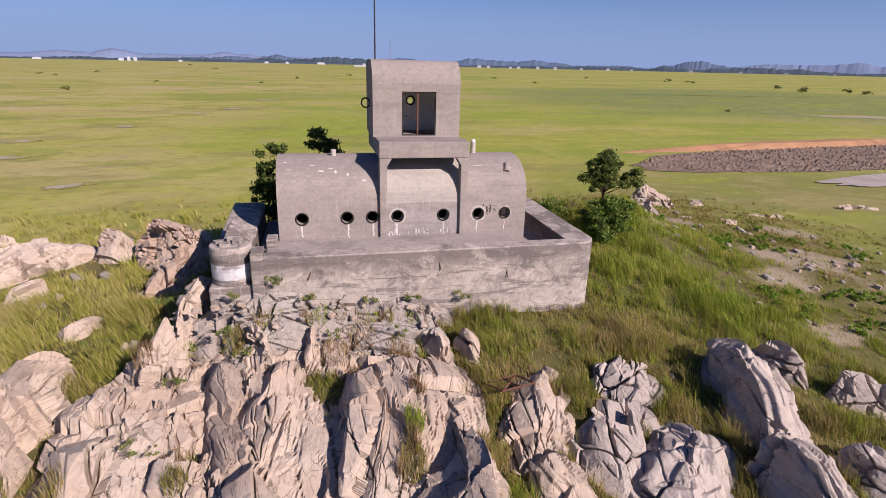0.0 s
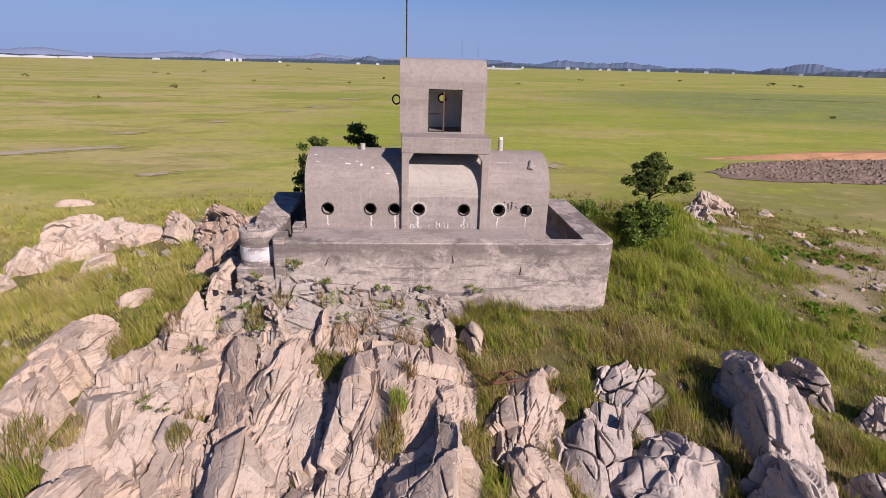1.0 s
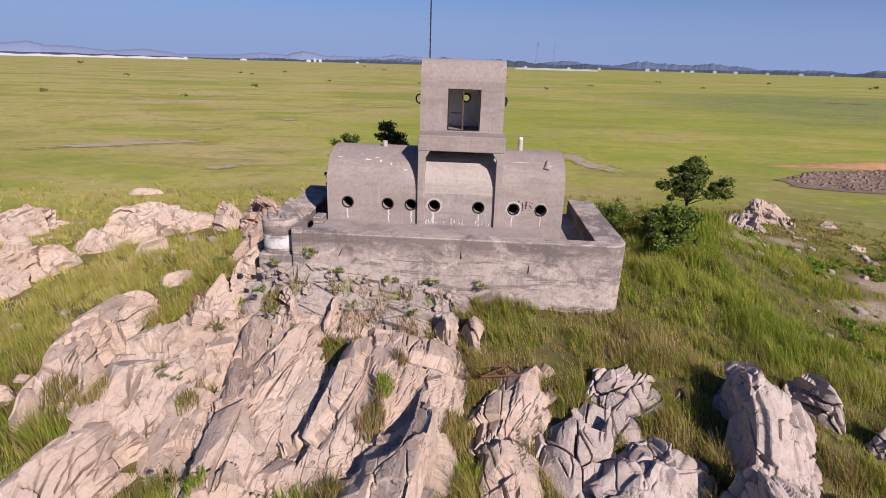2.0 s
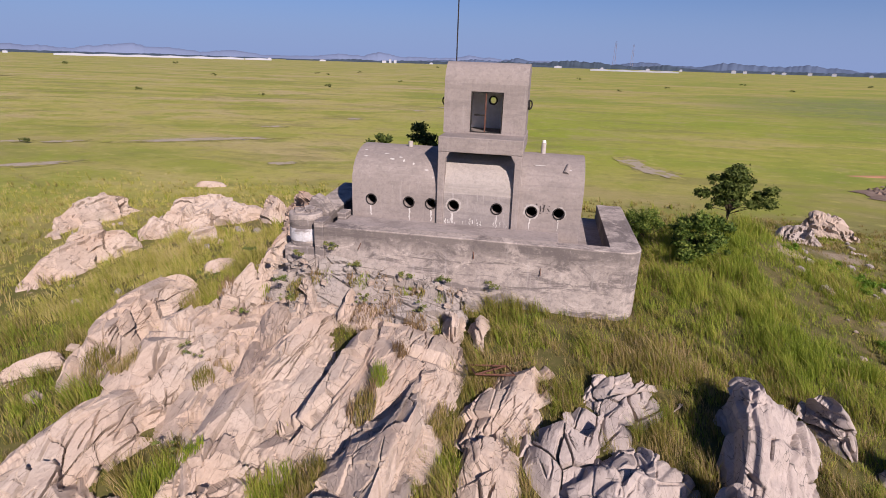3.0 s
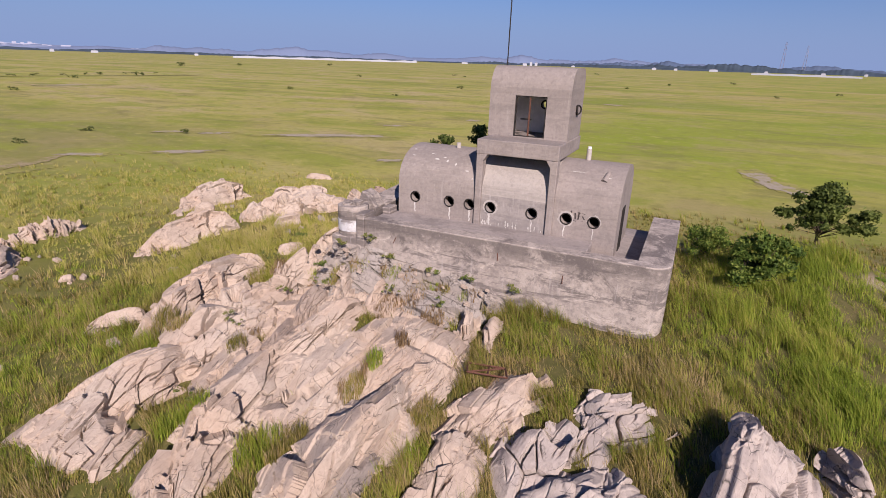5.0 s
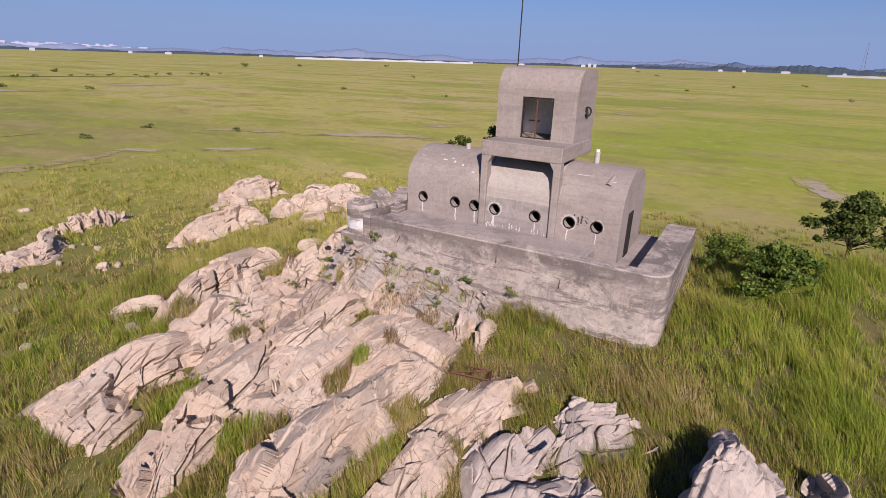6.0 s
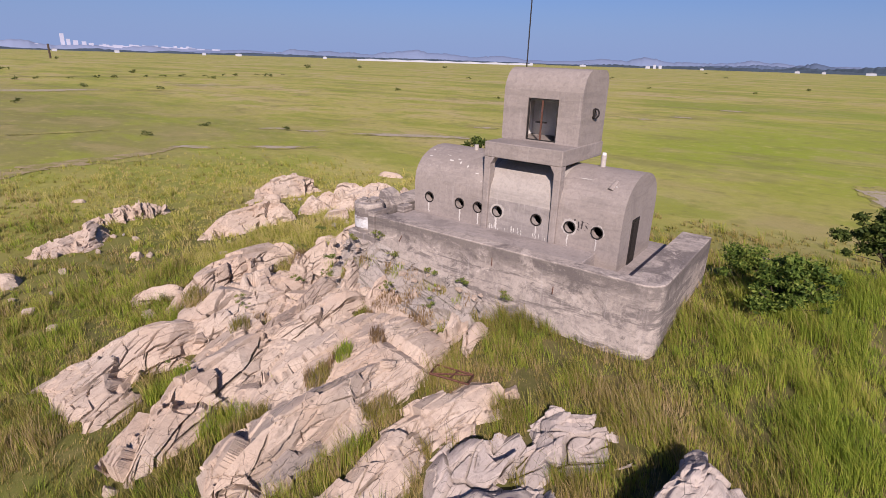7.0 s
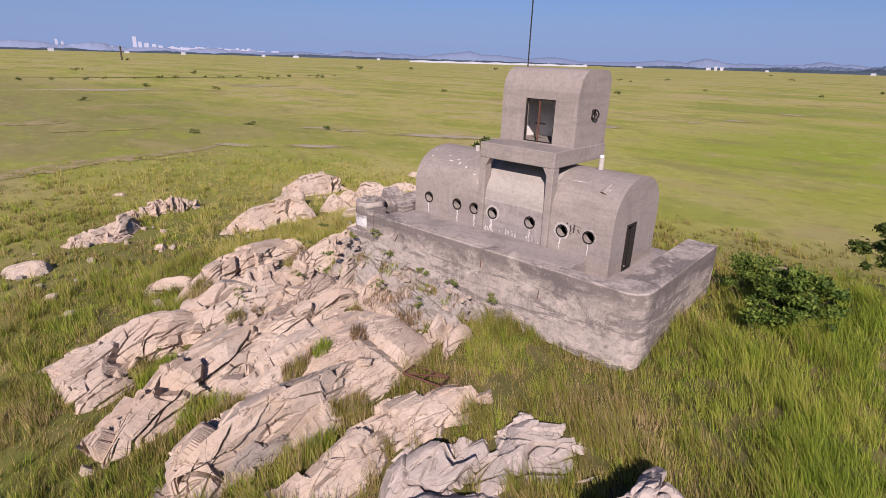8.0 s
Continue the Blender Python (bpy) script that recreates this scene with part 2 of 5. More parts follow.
M_LUSH = blade_material("lush_leaves", (0.2, (0.09, 0.18, 0.014)), (0.5, (0.14, 0.25, 0.025)), (0.8, (0.22, 0.30, 0.04)))
M_SHRUB = blade_material("marsh_shrub_leaves", (0.2, (0.07, 0.09, 0.025)), (0.5, (0.10, 0.12, 0.035)), (0.8, (0.15, 0.16, 0.05)))
M_WEED = blade_material("weed_leaves", (0.2, (0.10, 0.14, 0.03)), (0.5, (0.17, 0.20, 0.05)), (0.8, (0.26, 0.22, 0.09)))
M_BARK = plain("bark", (0.0667, 0.05, 0.0367), 0.95, 0, 0.3, 25)


def ground_material():
    m, n, l, b = material("marsh_grass", 0.95)
    v = coords(n, l)
    far = noise_tex(n, l, coords(n, l, (0.012, 0.034, 0.02)), 1.0, 8, 0.68, 0.3)
    mid = noise_tex(n, l, coords(n, l, (0.085, 0.13, 0.1)), 1.0, 8, 0.66, 0.6)
    tuft = noise_tex(n, l, coords(n, l, (0.5, 0.65, 0.3)), 1.0, 7, 0.7)
    near = noise_tex(n, l, v, 1.6, 7, 0.7)
    fine = noise_tex(n, l, v, 14, 4, 0.7)
    sep = n.new("ShaderNodeSeparateXYZ")
    l.new(v, sep.inputs[0])
    zone = n.new("ShaderNodeMath")
    zone.operation = "MULTIPLY_ADD"
    zone.inputs[1].default_value = 0.0035
    l.new(sep.outputs[0], zone.inputs[0])
    l.new(noise_tex(n, l, coords(n, l, (0.008, 0.012, 0.01)), 1.0, 5, 0.6), zone.inputs[2])
    lush = ramp(n, l, far, (0.42, (0.20, 0.265, 0.024)), (0.48, (0.275, 0.30, 0.036)), (0.53, (0.34, 0.315, 0.06)), (0.60, (0.39, 0.32, 0.12)))
    olive = ramp(n, l, far, (0.41, (0.225, 0.25, 0.04)), (0.47, (0.345, 0.325, 0.075)), (0.53, (0.39, 0.345, 0.11)), (0.60, (0.42, 0.335, 0.17)))
    c = mix(n, l, ramp(n, l, zone.outputs[0], (0.36, 0.0), (0.60, 0.8)), olive, lush)
    for key, tint, amount in (("lush", (0.225, 0.295, 0.014), 1.0), ("deep", (0.13, 0.185, 0.052), 1.0), ("dull", (0.165, 0.165, 0.05), 0.85)):
        z_at = n.new("ShaderNodeAttribute")
        z_at.attribute_name = key
        edge = n.new("ShaderNodeMath")
        edge.operation = "MULTIPLY"
        l.new(z_at.outputs["Fac"], edge.inputs[0])
        l.new(ramp(n, l, mid, (0.30, 0.4 * amount), (0.55, amount)), edge.inputs[1])
        c = mix(n, l, edge.outputs[0], c, tint)
    c = mix(n, l, ramp(n, l, mid, (0.52, 0.0), (0.62, 0.55)), c, (0.345, 0.275, 0.13))
    c = mix(n, l, ramp(n, l, mid, (0.41, 0.7), (0.48, 0.0)), c, (0.225, 0.265, 0.03))
    strip = noise_tex(n, l, coords(n, l, (0.05, 0.11, 0.1)), 1.0, 6, 0.6, 0.8)
    c = mix(n, l, ramp(n, l, strip, (0.555, 0.0), (0.63, 0.55)), c, (0.19, 0.17, 0.06))
    c = mix(n, l, ramp(n, l, tuft, (0.54, 0.0), (0.66, 0.55)), c, (0.175, 0.17, 0.042))
    c = mix(n, l, ramp(n, l, tuft, (0.34, 0.6), (0.44, 0.0)), c, (0.41, 0.375, 0.115))
    c = mix(n, l, ramp(n, l, near, (0.45, 0.0), (0.75, 0.5)), c, (0.20, 0.185, 0.05))
    c = mix(n, l, ramp(n, l, fine, (0.4, 0.0), (0.7, 0.3)), c, (0.17, 0.16, 0.05))
    # Thatch tone, set extra dark to paint in the shade between blades.
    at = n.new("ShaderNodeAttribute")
    at.attribute_name = "thatch_shade"
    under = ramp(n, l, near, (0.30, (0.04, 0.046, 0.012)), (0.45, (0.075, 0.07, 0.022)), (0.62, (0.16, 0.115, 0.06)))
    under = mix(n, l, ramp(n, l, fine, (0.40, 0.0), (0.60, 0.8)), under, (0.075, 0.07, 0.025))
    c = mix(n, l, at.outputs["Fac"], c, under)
    soil = n.new("ShaderNodeAttribute")
    soil.attribute_name = "bare"
    c = mix(n, l, soil.outputs["Fac"], c, ramp(n, l, fine, (0.32, (0.13, 0.10, 0.065)), (0.5, (0.26, 0.205, 0.14)), (0.68, (0.40, 0.34, 0.27))))
    l.new(c, b.inputs["Base Color"])
    bump(n, l, b, mix(n, l, 0.5, near, fine), 0.5, 0.12)
    return m


M_GROUND = ground_material()


def mottled(name, soil, weeds, scale, cover):
    m, n, l, b = material(name, 0.9)
    v = coords(n, l, (1, 1, 1), "Object")
    g = noise_tex(n, l, v, scale, 7, 0.7, 0.4)
    c = ramp(n, l, g, (cover - 0.05, soil), (cover + 0.05, weeds))
    c = mix(n, l, ramp(n, l, noise_tex(n, l, v, scale * 6, 4), (0.4, 0.0), (0.7, 0.4)), c, tuple(x * 0.65 for x in weeds))
    l.new(c, b.inputs["Base Color"])
    bump(n, l, b, g, 0.5, 0.1)
    return m


M_POOL = mottled("mud_with_sedge", (0.36, 0.305, 0.245), (0.27, 0.25, 0.075), 0.8, 0.56)
M_FRINGE = mottled("sedge_fringe", (0.19, 0.175, 0.065), (0.31, 0.285, 0.08), 0.9, 0.47)
M_DRY = mottled("dry_marsh_soil", (0.33, 0.26, 0.155), (0.23, 0.21, 0.065), 0.7, 0.50)
M_MUD = plain("wet_mud", (0.333, 0.287, 0.26), 0.75, 0, 0.18, 0.5)
M_SOIL = plain("turned_soil", (0.19, 0.137, 0.105), 0.95, 0, 0.4, 0.9)
M_BANK = plain("orange_earth", (0.31, 0.17, 0.095), 0.95, 0, 0.25, 0.4)


# ---- objects ----
def mesh_of(name, verts, faces, mat, smooth=False):
    me = bpy.data.meshes.new(name)
    me.from_pydata([tuple(p) for p in verts] if not isinstance(verts, np.ndarray) else verts.tolist(), [], faces if isinstance(faces, list) else faces.tolist())
    me.update()
    if mat:
        me.materials.append(mat)
    if smooth:
        me.polygons.foreach_set("use_smooth", [True] * len(me.polygons))
    return me


def part(name, bm, mat, parent=None, label="", bevel=0.0, smooth=False):
    """One mesh object, in world metres, under its parent."""
    if isinstance(bm, bpy.types.Mesh):
        me = bm
    else:
        bmesh.ops.recalc_face_normals(bm, faces=bm.faces[:])
        me = bpy.data.meshes.new(name)
        bm.to_mesh(me)
        bm.free()
        me.materials.append(mat)
        if smooth:
            me.polygons.foreach_set("use_smooth", [True] * len(me.polygons))
    ob = new(name, me)
    if parent is not None:
        ob.parent = parent
        root = parent
        while root.parent is not None:
            root = root.parent
        if parent is root:
            ob.matrix_parent_inverse = Matrix.Translation(-Vector(root["pivot"]))
    if label:
        tagged(ob, label)
    if bevel:
        mod = ob.modifiers.new("bevel", "BEVEL")
        mod.width, mod.segments, mod.limit_method, mod.angle_limit = bevel, 2, "ANGLE", radians(40)
    return ob


def thing(name, pivot, label, category, group="", rot=(0, 0, 0), kind=""):
    e = new(name)
    e["pivot"] = list(pivot)
    e.matrix_world = pose(*pivot, *rot)
    e.empty_display_size = 0.2
    return tagged(e, label, category, group, kind)


def box(x0, x1, y0, y1, z0, z1, bm=None):
    bm = bm or bmesh.new()
    m = Matrix.LocRotScale(((x0 + x1) / 2, (y0 + y1) / 2, (z0 + z1) / 2), None, (x1 - x0, y1 - y0, z1 - z0))
    bmesh.ops.create_cube(bm, size=1, matrix=m)
    return bm


def plate(outer, holes, axis, at, thick):
    """A flat outline with holes, in the plane across the axis, given a thickness along it."""
    bm = bmesh.new()
    put = {"x": lambda a, b: (at, a, b), "y": lambda a, b: (a, at, b), "z": lambda a, b: (a, b, at)}[axis]
    edges = []
    for loop in [outer, *holes]:
        vs = [bm.verts.new(put(*p)) for p in loop]
        edges += [bm.edges.new((vs[i], vs[(i + 1) % len(vs)])) for i in range(len(vs))]
    bmesh.ops.triangle_fill(bm, use_beauty=True, edges=edges)
    step = {"x": (thick, 0, 0), "y": (0, thick, 0), "z": (0, 0, thick)}[axis]
    out = bmesh.ops.extrude_face_region(bm, geom=bm.faces[:])
    bmesh.ops.translate(bm, verts=[g for g in out["geom"] if isinstance(g, bmesh.types.BMVert)], vec=step)
    return bm


def circle(cx, cy, r, n=24):
    return [(cx + r * math.cos(2 * math.pi * i / n), cy + r * math.sin(2 * math.pi * i / n)) for i in range(n)]


def rod(a, b, r, n=10, bm=None, r2=None):
    bm = bm or bmesh.new()
    a, b = Vector(a), Vector(b)
    m = Matrix.Translation((a + b) / 2) @ (b - a).to_track_quat("Z", "Y").to_matrix().to_4x4()
    bmesh.ops.create_cone(bm, cap_ends=True, segments=n, radius1=r, radius2=r if r2 is None else r2, depth=(b - a).length, matrix=m)
    return bm


def ring(centre, axis, r, w, n=28, k=8):
    """A torus round the axis."""
    q = Vector(axis).to_track_quat("Z", "Y").to_matrix()
    vs, fs = [], []
    for i in range(n):
        t = 2 * math.pi * i / n
        for j in range(k):
            s = 2 * math.pi * j / k
            d = r + w * math.cos(s)
            vs.append(Vector(centre) + q @ Vector((d * math.cos(t), d * math.sin(t), w * math.sin(s))))
            fs.append((i * k + j, ((i + 1) % n) * k + j, ((i + 1) % n) * k + (j + 1) % k, i * k + (j + 1) % k))
    return mesh_of("ring", vs, fs, None, True)


# ---- ground ----
def ground_height(x, y):
    x, y = np.asarray(x, float), np.asarray(y, float)
    sx = np.where(x > 4, 19.0, 12.5)
    z = -2.85 + 2.35 * np.exp(-(((x - 4) / sx) ** 2 + ((y - 17) / np.where(y < 17, 9.3, 11.0)) ** 2))
    z = z + 1.05 * np.exp(-(((x - 12.5) / 5.5) ** 2 + ((y - 22) / 6) ** 2))
    z = z + 0.95 * np.exp(-(((x - 13.2) / 3.0) ** 2 + ((y - 22.8) / 3.2) ** 2)) + 0.25 * np.exp(-(((x - 11) / 2.5) ** 2 + ((y - 18) / 3) ** 2))
    z = z + 0.95 * np.exp(-(((x - 21) / 8) ** 2 + ((y - 29) / 8) ** 2))
    z = z + 0.75 * np.exp(-(((x + 9) / 7) ** 2 + ((y - 24) / 7) ** 2))
    p = np.stack([x.ravel() * 0.35, y.ravel() * 0.35, 0 * x.ravel()], 1)
    lumps = (fractal(p, 5, 3) - 0.5).reshape(x.shape)
    fade = np.exp(-(((x - 4) / 24) ** 2 + ((y - 16) / 20) ** 2))
    return z + lumps * (0.45 * fade + 0.05)


def graded(lo, hi, centre, fine, n):
    s = np.linspace(-1, 1, n)
    k = 7.2
    a = np.sinh(k * s) / np.sinh(k)
    return centre + np.where(s < 0, -a * (lo - centre), a * (hi - centre))


gx, gy = graded(-4600, 4600, 2, 0.4, 300), graded(-900, 4700, 14, 0.4, 300)
GX, GY = np.meshgrid(gx, gy, indexing="ij")
GZ = ground_height(GX, GY)
verts = np.stack([GX.ravel(), GY.ravel(), GZ.ravel()], 1)
ii = np.arange(300 * 300).reshape(300, 300)
faces = np.stack([ii[:-1, :-1].ravel(), ii[1:, :-1].ravel(), ii[1:, 1:].ravel(), ii[:-1, 1:].ravel()], 1)
gm = mesh_of("ground", verts, faces, M_GROUND, True)


def grassed(x, y):
    """How much of the tall knoll grass grows at a place."""
    return np.exp(-(((x - 3) / np.where(x < 3, 42, 30)) ** 2 + ((y - 18) / 20) ** 2) ** 2)


def bare(x, y):
    """Stony bare soil on the knoll, 0 to 1."""
    w = 0
    for bx, by, rx, ry in ((21.8, 19.4, 3.2, 2.0), (17.9, 16.6, 1.6, 1.2), (16.6, 12.9, 1.6, 0.9), (26, 24.5, 2.5, 1.2), (15.2, 20.9, 1.2, 0.9), (19.0, 24.6, 1.6, 1.0), (24.5, 16.0, 2.5, 1.2), (2.4, 11.9, 0.9, 0.9)):
        w = w + np.exp(-(((x - bx) / rx) ** 2 + ((y - by) / ry) ** 2))
    p = np.stack([np.ravel(x) * 0.9, np.ravel(y) * 0.9, 0 * np.ravel(x)], 1)
    return smooth01(0.36, 0.62, w * (0.35 + 1.1 * fractal(p, 77, 4).reshape(np.shape(x))))


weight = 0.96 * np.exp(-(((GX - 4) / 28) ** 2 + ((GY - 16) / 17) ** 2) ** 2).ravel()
zones = {
    "lush": np.exp(-(((GX - 2) / 17) ** 2 + ((GY - 84) / 34) ** 2)) + 0.6 * np.exp(-(((GX - 30) / 22) ** 2 + ((GY - 108) / 22) ** 2)),
    "deep": smooth01(0.35, 0.9, np.exp(-(((GX - 160) / 125) ** 2 + ((GY - 165) / 110) ** 2) ** 2)),
    "dull": smooth01(-18, -60, GX) * smooth01(75, 25, GY) + 1.3 * np.exp(-(((GX - 38) / 26) ** 2 + ((GY - 33) / 15) ** 2)),
}
for key, field in zones.items():
    gm.attributes.new(key, "FLOAT", "POINT").data.foreach_set("value", np.clip(field, 0, 1).ravel().astype(np.float32))
gm.attributes.new("bare", "FLOAT", "POINT").data.foreach_set("value", bare(GX, GY).ravel().astype(np.float32))
# How far the ground takes that darkened thatch colour.
gm.attributes.new("thatch_shade", "FLOAT", "POINT").data.foreach_set("value", weight.astype(np.float32))
ground = new("ground", gm)
tagged(ground, "flat green and yellow tidal marsh grass with a low grassy knoll", "ground", kind="structure")


def blob_sheet(name, cx, cy, rx, ry, turn, mat, label, category, seed, lift=0.03, ragged=0.45, n=72, hump=0.0):
    """An irregular flat patch lying on the ground."""
    a = np.linspace(0, 2 * np.pi, n, endpoint=False)
    p = np.stack([np.cos(a) * 2.4 + seed * 3.1, np.sin(a) * 2.4, 0 * a], 1)
    r = np.maximum(0.15, 1 + ragged * 2 * (fractal(p, seed, 5) - 0.5))
    c, s = math.cos(radians(turn)), math.sin(radians(turn))
    vs = [(cx, cy, float(ground_height(cx, cy)) + lift + hump)]
    fs = []
    for ringk in (0.5, 1.0):
        for k in range(n):
            u, v = rx * r[k] * ringk * math.cos(a[k]), ry * r[k] * ringk * math.sin(a[k])
            x, y = cx + c * u - s * v, cy + s * u + c * v
            vs.append((x, y, float(ground_height(x, y)) + lift + (hump * 0.9 if ringk < 1 else -0.1 * (hump > 0))))
    for k in range(n):
        k2 = (k + 1) % n
        fs += [(0, 1 + k, 1 + k2), (1 + k, 1 + n + k, 1 + n + k2, 1 + k2)]
    return tagged(new(name, mesh_of(name, vs, fs, mat)), label, category, kind="structure")


M_DITCH = plain("ditch_weeds", (0.165, 0.16, 0.065), 0.95, 0, 0.4, 0.3)


def pool(cx, cy, rx, ry, turn, seed):
    blob_sheet("weed_fringe", cx + 0.1 * rx, cy + 0.3 * ry, rx * 1.3, ry * 1.5, turn, M_FRINGE, "dull weeds fringing a muddy pool", "weeds", seed + 60, 0.03, 0.8, 110)
    blob_sheet("mud_pool", cx, cy, rx, ry, turn, M_POOL, "shallow pale muddy pool in the marsh grass", "mud pool", seed, 0.05, 0.75, 110)


for k, (px, py, rx, ry, turn) in enumerate(((-34.8, 58.0, 6.5, 1.1, 35), (-47.8, 50.8, 1.8, 0.7, 40), (-53, 48.6, 1.7, 0.8, 40), (-39.6, 38.6, 3.2, 0.8, 40), (-45.7, 32.3, 2.2, 0.8, 35), (14.5, 59.0, 1.2, 2.2, 15), (16.0, 54.0, 1.3, 2.4, 25), (-147, 52, 15, 3.5, 72), (-154, 98, 7, 2, 60), (-12, 149, 2.4, 2.0, 0), (-16.4, 120, 1.8, 1.6, 10), (-20.5, 109, 1.4, 1.2, 10), (-27, 88, 1.3, 1.2, 10), (-33.5, 72.7, 1.6, 1.0, 20), (-29.8, 60.2, 1.6, 0.7, 30), (-19.2, 46.6, 1.3, 0.8, 25), (122, 102, 11, 3, -20))):
    pool(px, py, rx, ry, turn, k + 1)
for k, (px, py, rx, ry, turn) in enumerate(((-42.6, 12.5, 4.4, 1.7, 100), (-43.9, 19.0, 3.8, 1.5, 96), (-44.6, 25.2, 3.4, 1.1, 95), (-46.0, 29.3, 2.2, 0.8, 100), (-79, 18.6, 5, 2.2, 80), (-66, 26.6, 6, 1.1, 75), (-41.6, 24.5, 2.5, 0.5, 80))):
    blob_sheet("dry_strip", px, py, rx, ry, turn, M_DRY if k < 5 else M_FRINGE, "strip of dry brown soil and stubble in the marsh", "soil", k + 90, 0.04, 0.95, 120)


blob_sheet("ditch", -211, 112, 78, 1.6, 80, M_DITCH, "long dark weedy drainage ditch in the marsh", "ditch", 41, 0.10, 0.3)
blob_sheet("ditch", 150, 190, 46, 0.9, -8, M_DITCH, "long dark weedy drainage ditch in the marsh", "ditch", 42, 0.10, 0.3)
blob_sheet("soil_field", 60, 52.5, 29, 8.0, 6, M_SOIL, "bare field of dark turned soil clods", "soil field", 21, 0.05, 0.25, 96)
blob_sheet("earth_bank", 65, 61.2, 29, 1.7, 6, M_BANK, "low bank of bare orange earth", "earth bank", 22, 0.06, 0.3, 96, 0.7)
blob_sheet("mud_pool", 56, 40.5, 12, 2.2, 8, M_MUD, "wide pale muddy pool beside the bare soil", "mud pool", 23, 0.09, 0.3)

# ---- rocks ----
PLAN = 0.12                                  # plan grid of the rocks' tops, x from -30, y from 0
TOPS = np.full((600, 310), -9.0)


def rock_top(x, y):
    """Height of the rock at a place, or -9 where there is none."""
    return TOPS[np.clip(((np.asarray(x) + 30) / PLAN).astype(int), 0, 599), np.clip((np.asarray(y) / PLAN).astype(int), 0, 309)]


def soften(field, nu, nv, times, keep=2.0):
    """Weathering: a field on a grid of nu by nv, averaged with its neighbours."""
    g = field.reshape(nu, nv)
    for _ in range(times):
        g = np.pad(g, 1, mode="edge")
        g = (g[:-2] + keep * g[1:-1] + g[2:]) / (keep + 2)
        g = (g[:, :-2] + keep * g[:, 1:-1] + g[:, 2:]) / (keep + 2)
    return g.ravel()


def rock(crest, left, right, label, seed, crag=1.0, mat=None, sink=0.45, kl=1.6, kr=1.6, res=0.026, joint=(0.34, 1.5, 1.1), near=3.0, far=6.0, group="granite outcrop", chisel=0.75, broken=True):
    """A ridge of jointed rock along a crest line; kl and kr: how convex its left and right flanks are (1: straight);
    broken: sharp fresh breaks, else worn smooth."""
    c = np.array(crest, float)
    seg = np.r_[0, np.cumsum(np.linalg.norm(np.diff(c, axis=0), axis=1))]
    length = seg[-1]
    nu = max(10, int(length * 1.1 / res))
    even = np.linspace(-1, 1, nu)
    u = 0.5 + 0.25 * (even + np.sin(even * math.pi / 2))
    cx = np.stack([np.interp(u * length, seg, c[:, k]) for k in range(3)], 1)
    half = max(1, nu // 14)
    kern = np.ones(2 * half + 1) / (2 * half + 1)
    for k in range(3):
        cx[:, k] = np.convolve(np.r_[[cx[0, k]] * half, cx[:, k], [cx[-1, k]] * half], kern, "valid")
    tang = np.gradient(cx, axis=0)
    tang[:, 2] = 0
    tang /= np.linalg.norm(tang, axis=1)[:, None]
    side = np.stack([tang[:, 1], -tang[:, 0], 0 * u], 1)          # to the right of the way along the crest
    base = ground_height(cx[:, 0], cx[:, 1]) - sink
    high = np.maximum(cx[:, 2] - base, 0.25)
    t = 2 * u - 1
    end = np.clip(1 - np.where(t < 0, np.abs(t) ** far, np.abs(t) ** near), 0, 1) ** 0.6
    nv = max(12, int((left + right + 1.3 * float(high.mean())) / res))
    even = np.linspace(-1, 1, nv)
    lat = 0.55 * even + 0.45 * np.sin(even * math.pi / 2)
    wide = np.where(lat < 0, left, right)
    drop = np.where(lat < 0, np.abs(lat) ** kl, np.abs(lat) ** kr)
    sway = 1 + 0.5 * (fractal(np.stack([u * length * 0.7, 0 * u + seed, 0 * u], 1), seed + 61, 3) - 0.5)
    off = lat[None, :] * wide[None, :] * ((0.4 + 0.6 * end) * sway)[:, None]
    z = base[:, None] + high[:, None] * (1 - drop)[None, :] * end[:, None]
    P = np.stack([cx[:, None, 0] + off * side[:, None, 0], cx[:, None, 1] + off * side[:, None, 1], z], 2)
    du, dv = np.gradient(P, axis=0), np.gradient(P, axis=1)
    nrm = np.cross(dv, du)
    nrm /= np.maximum(np.linalg.norm(nrm, axis=2), 1e-6)[:, :, None]
    flip = 1.0 if nrm[:, :, 2].mean() > 0 else -1.0
    nrm = (nrm * flip).reshape(-1, 3)
    flat = P.reshape(-1, 3)
    q = np.stack([np.repeat(u * length, nv), off.ravel(), flat[:, 2]], 1)
    rise = (high.mean() * (1 - drop))[None, :] * np.ones((nu, 1))
    q[:, 1] += 0.12 * q[:, 0] + 0.5 * rise.ravel()               # bedding dips across the ridge
    bend = np.array([0.7, 0.16, 0.16])
    qw = q + (fractal(flat * 0.5, seed, 2) - 0.5)[:, None] * bend + 0.05 * (fractal(flat * 3.1, seed + 2, 2) - 0.5)[:, None]
    disp = 0.13 * min(1.0, (left + right) * 0.35) * (fractal(flat * 0.6, seed + 3, 2) - 0.5) * 2
    j = np.array(joint)
    # slabs that run with the ridge: a long back and a steep broken edge
    for period, amp, k in ((0.95, 0.16, 81), (0.36, 0.025, 91)):
        sl = q[:, 1] / period + 1.2 * (fractal(flat * np.array([0.3, 0.12, 0.3]) / period ** 0.5, seed + k, 3) - 0.5) + seed * 0.37
        band, f = np.floor(sl), sl - np.floor(sl)
        size = hash01(band, np.floor(q[:, 0] / (1.9 * period ** 0.5) + 0.7 * hash01(band, band * 0, band * 0, seed + k)), band * 0, seed + k)
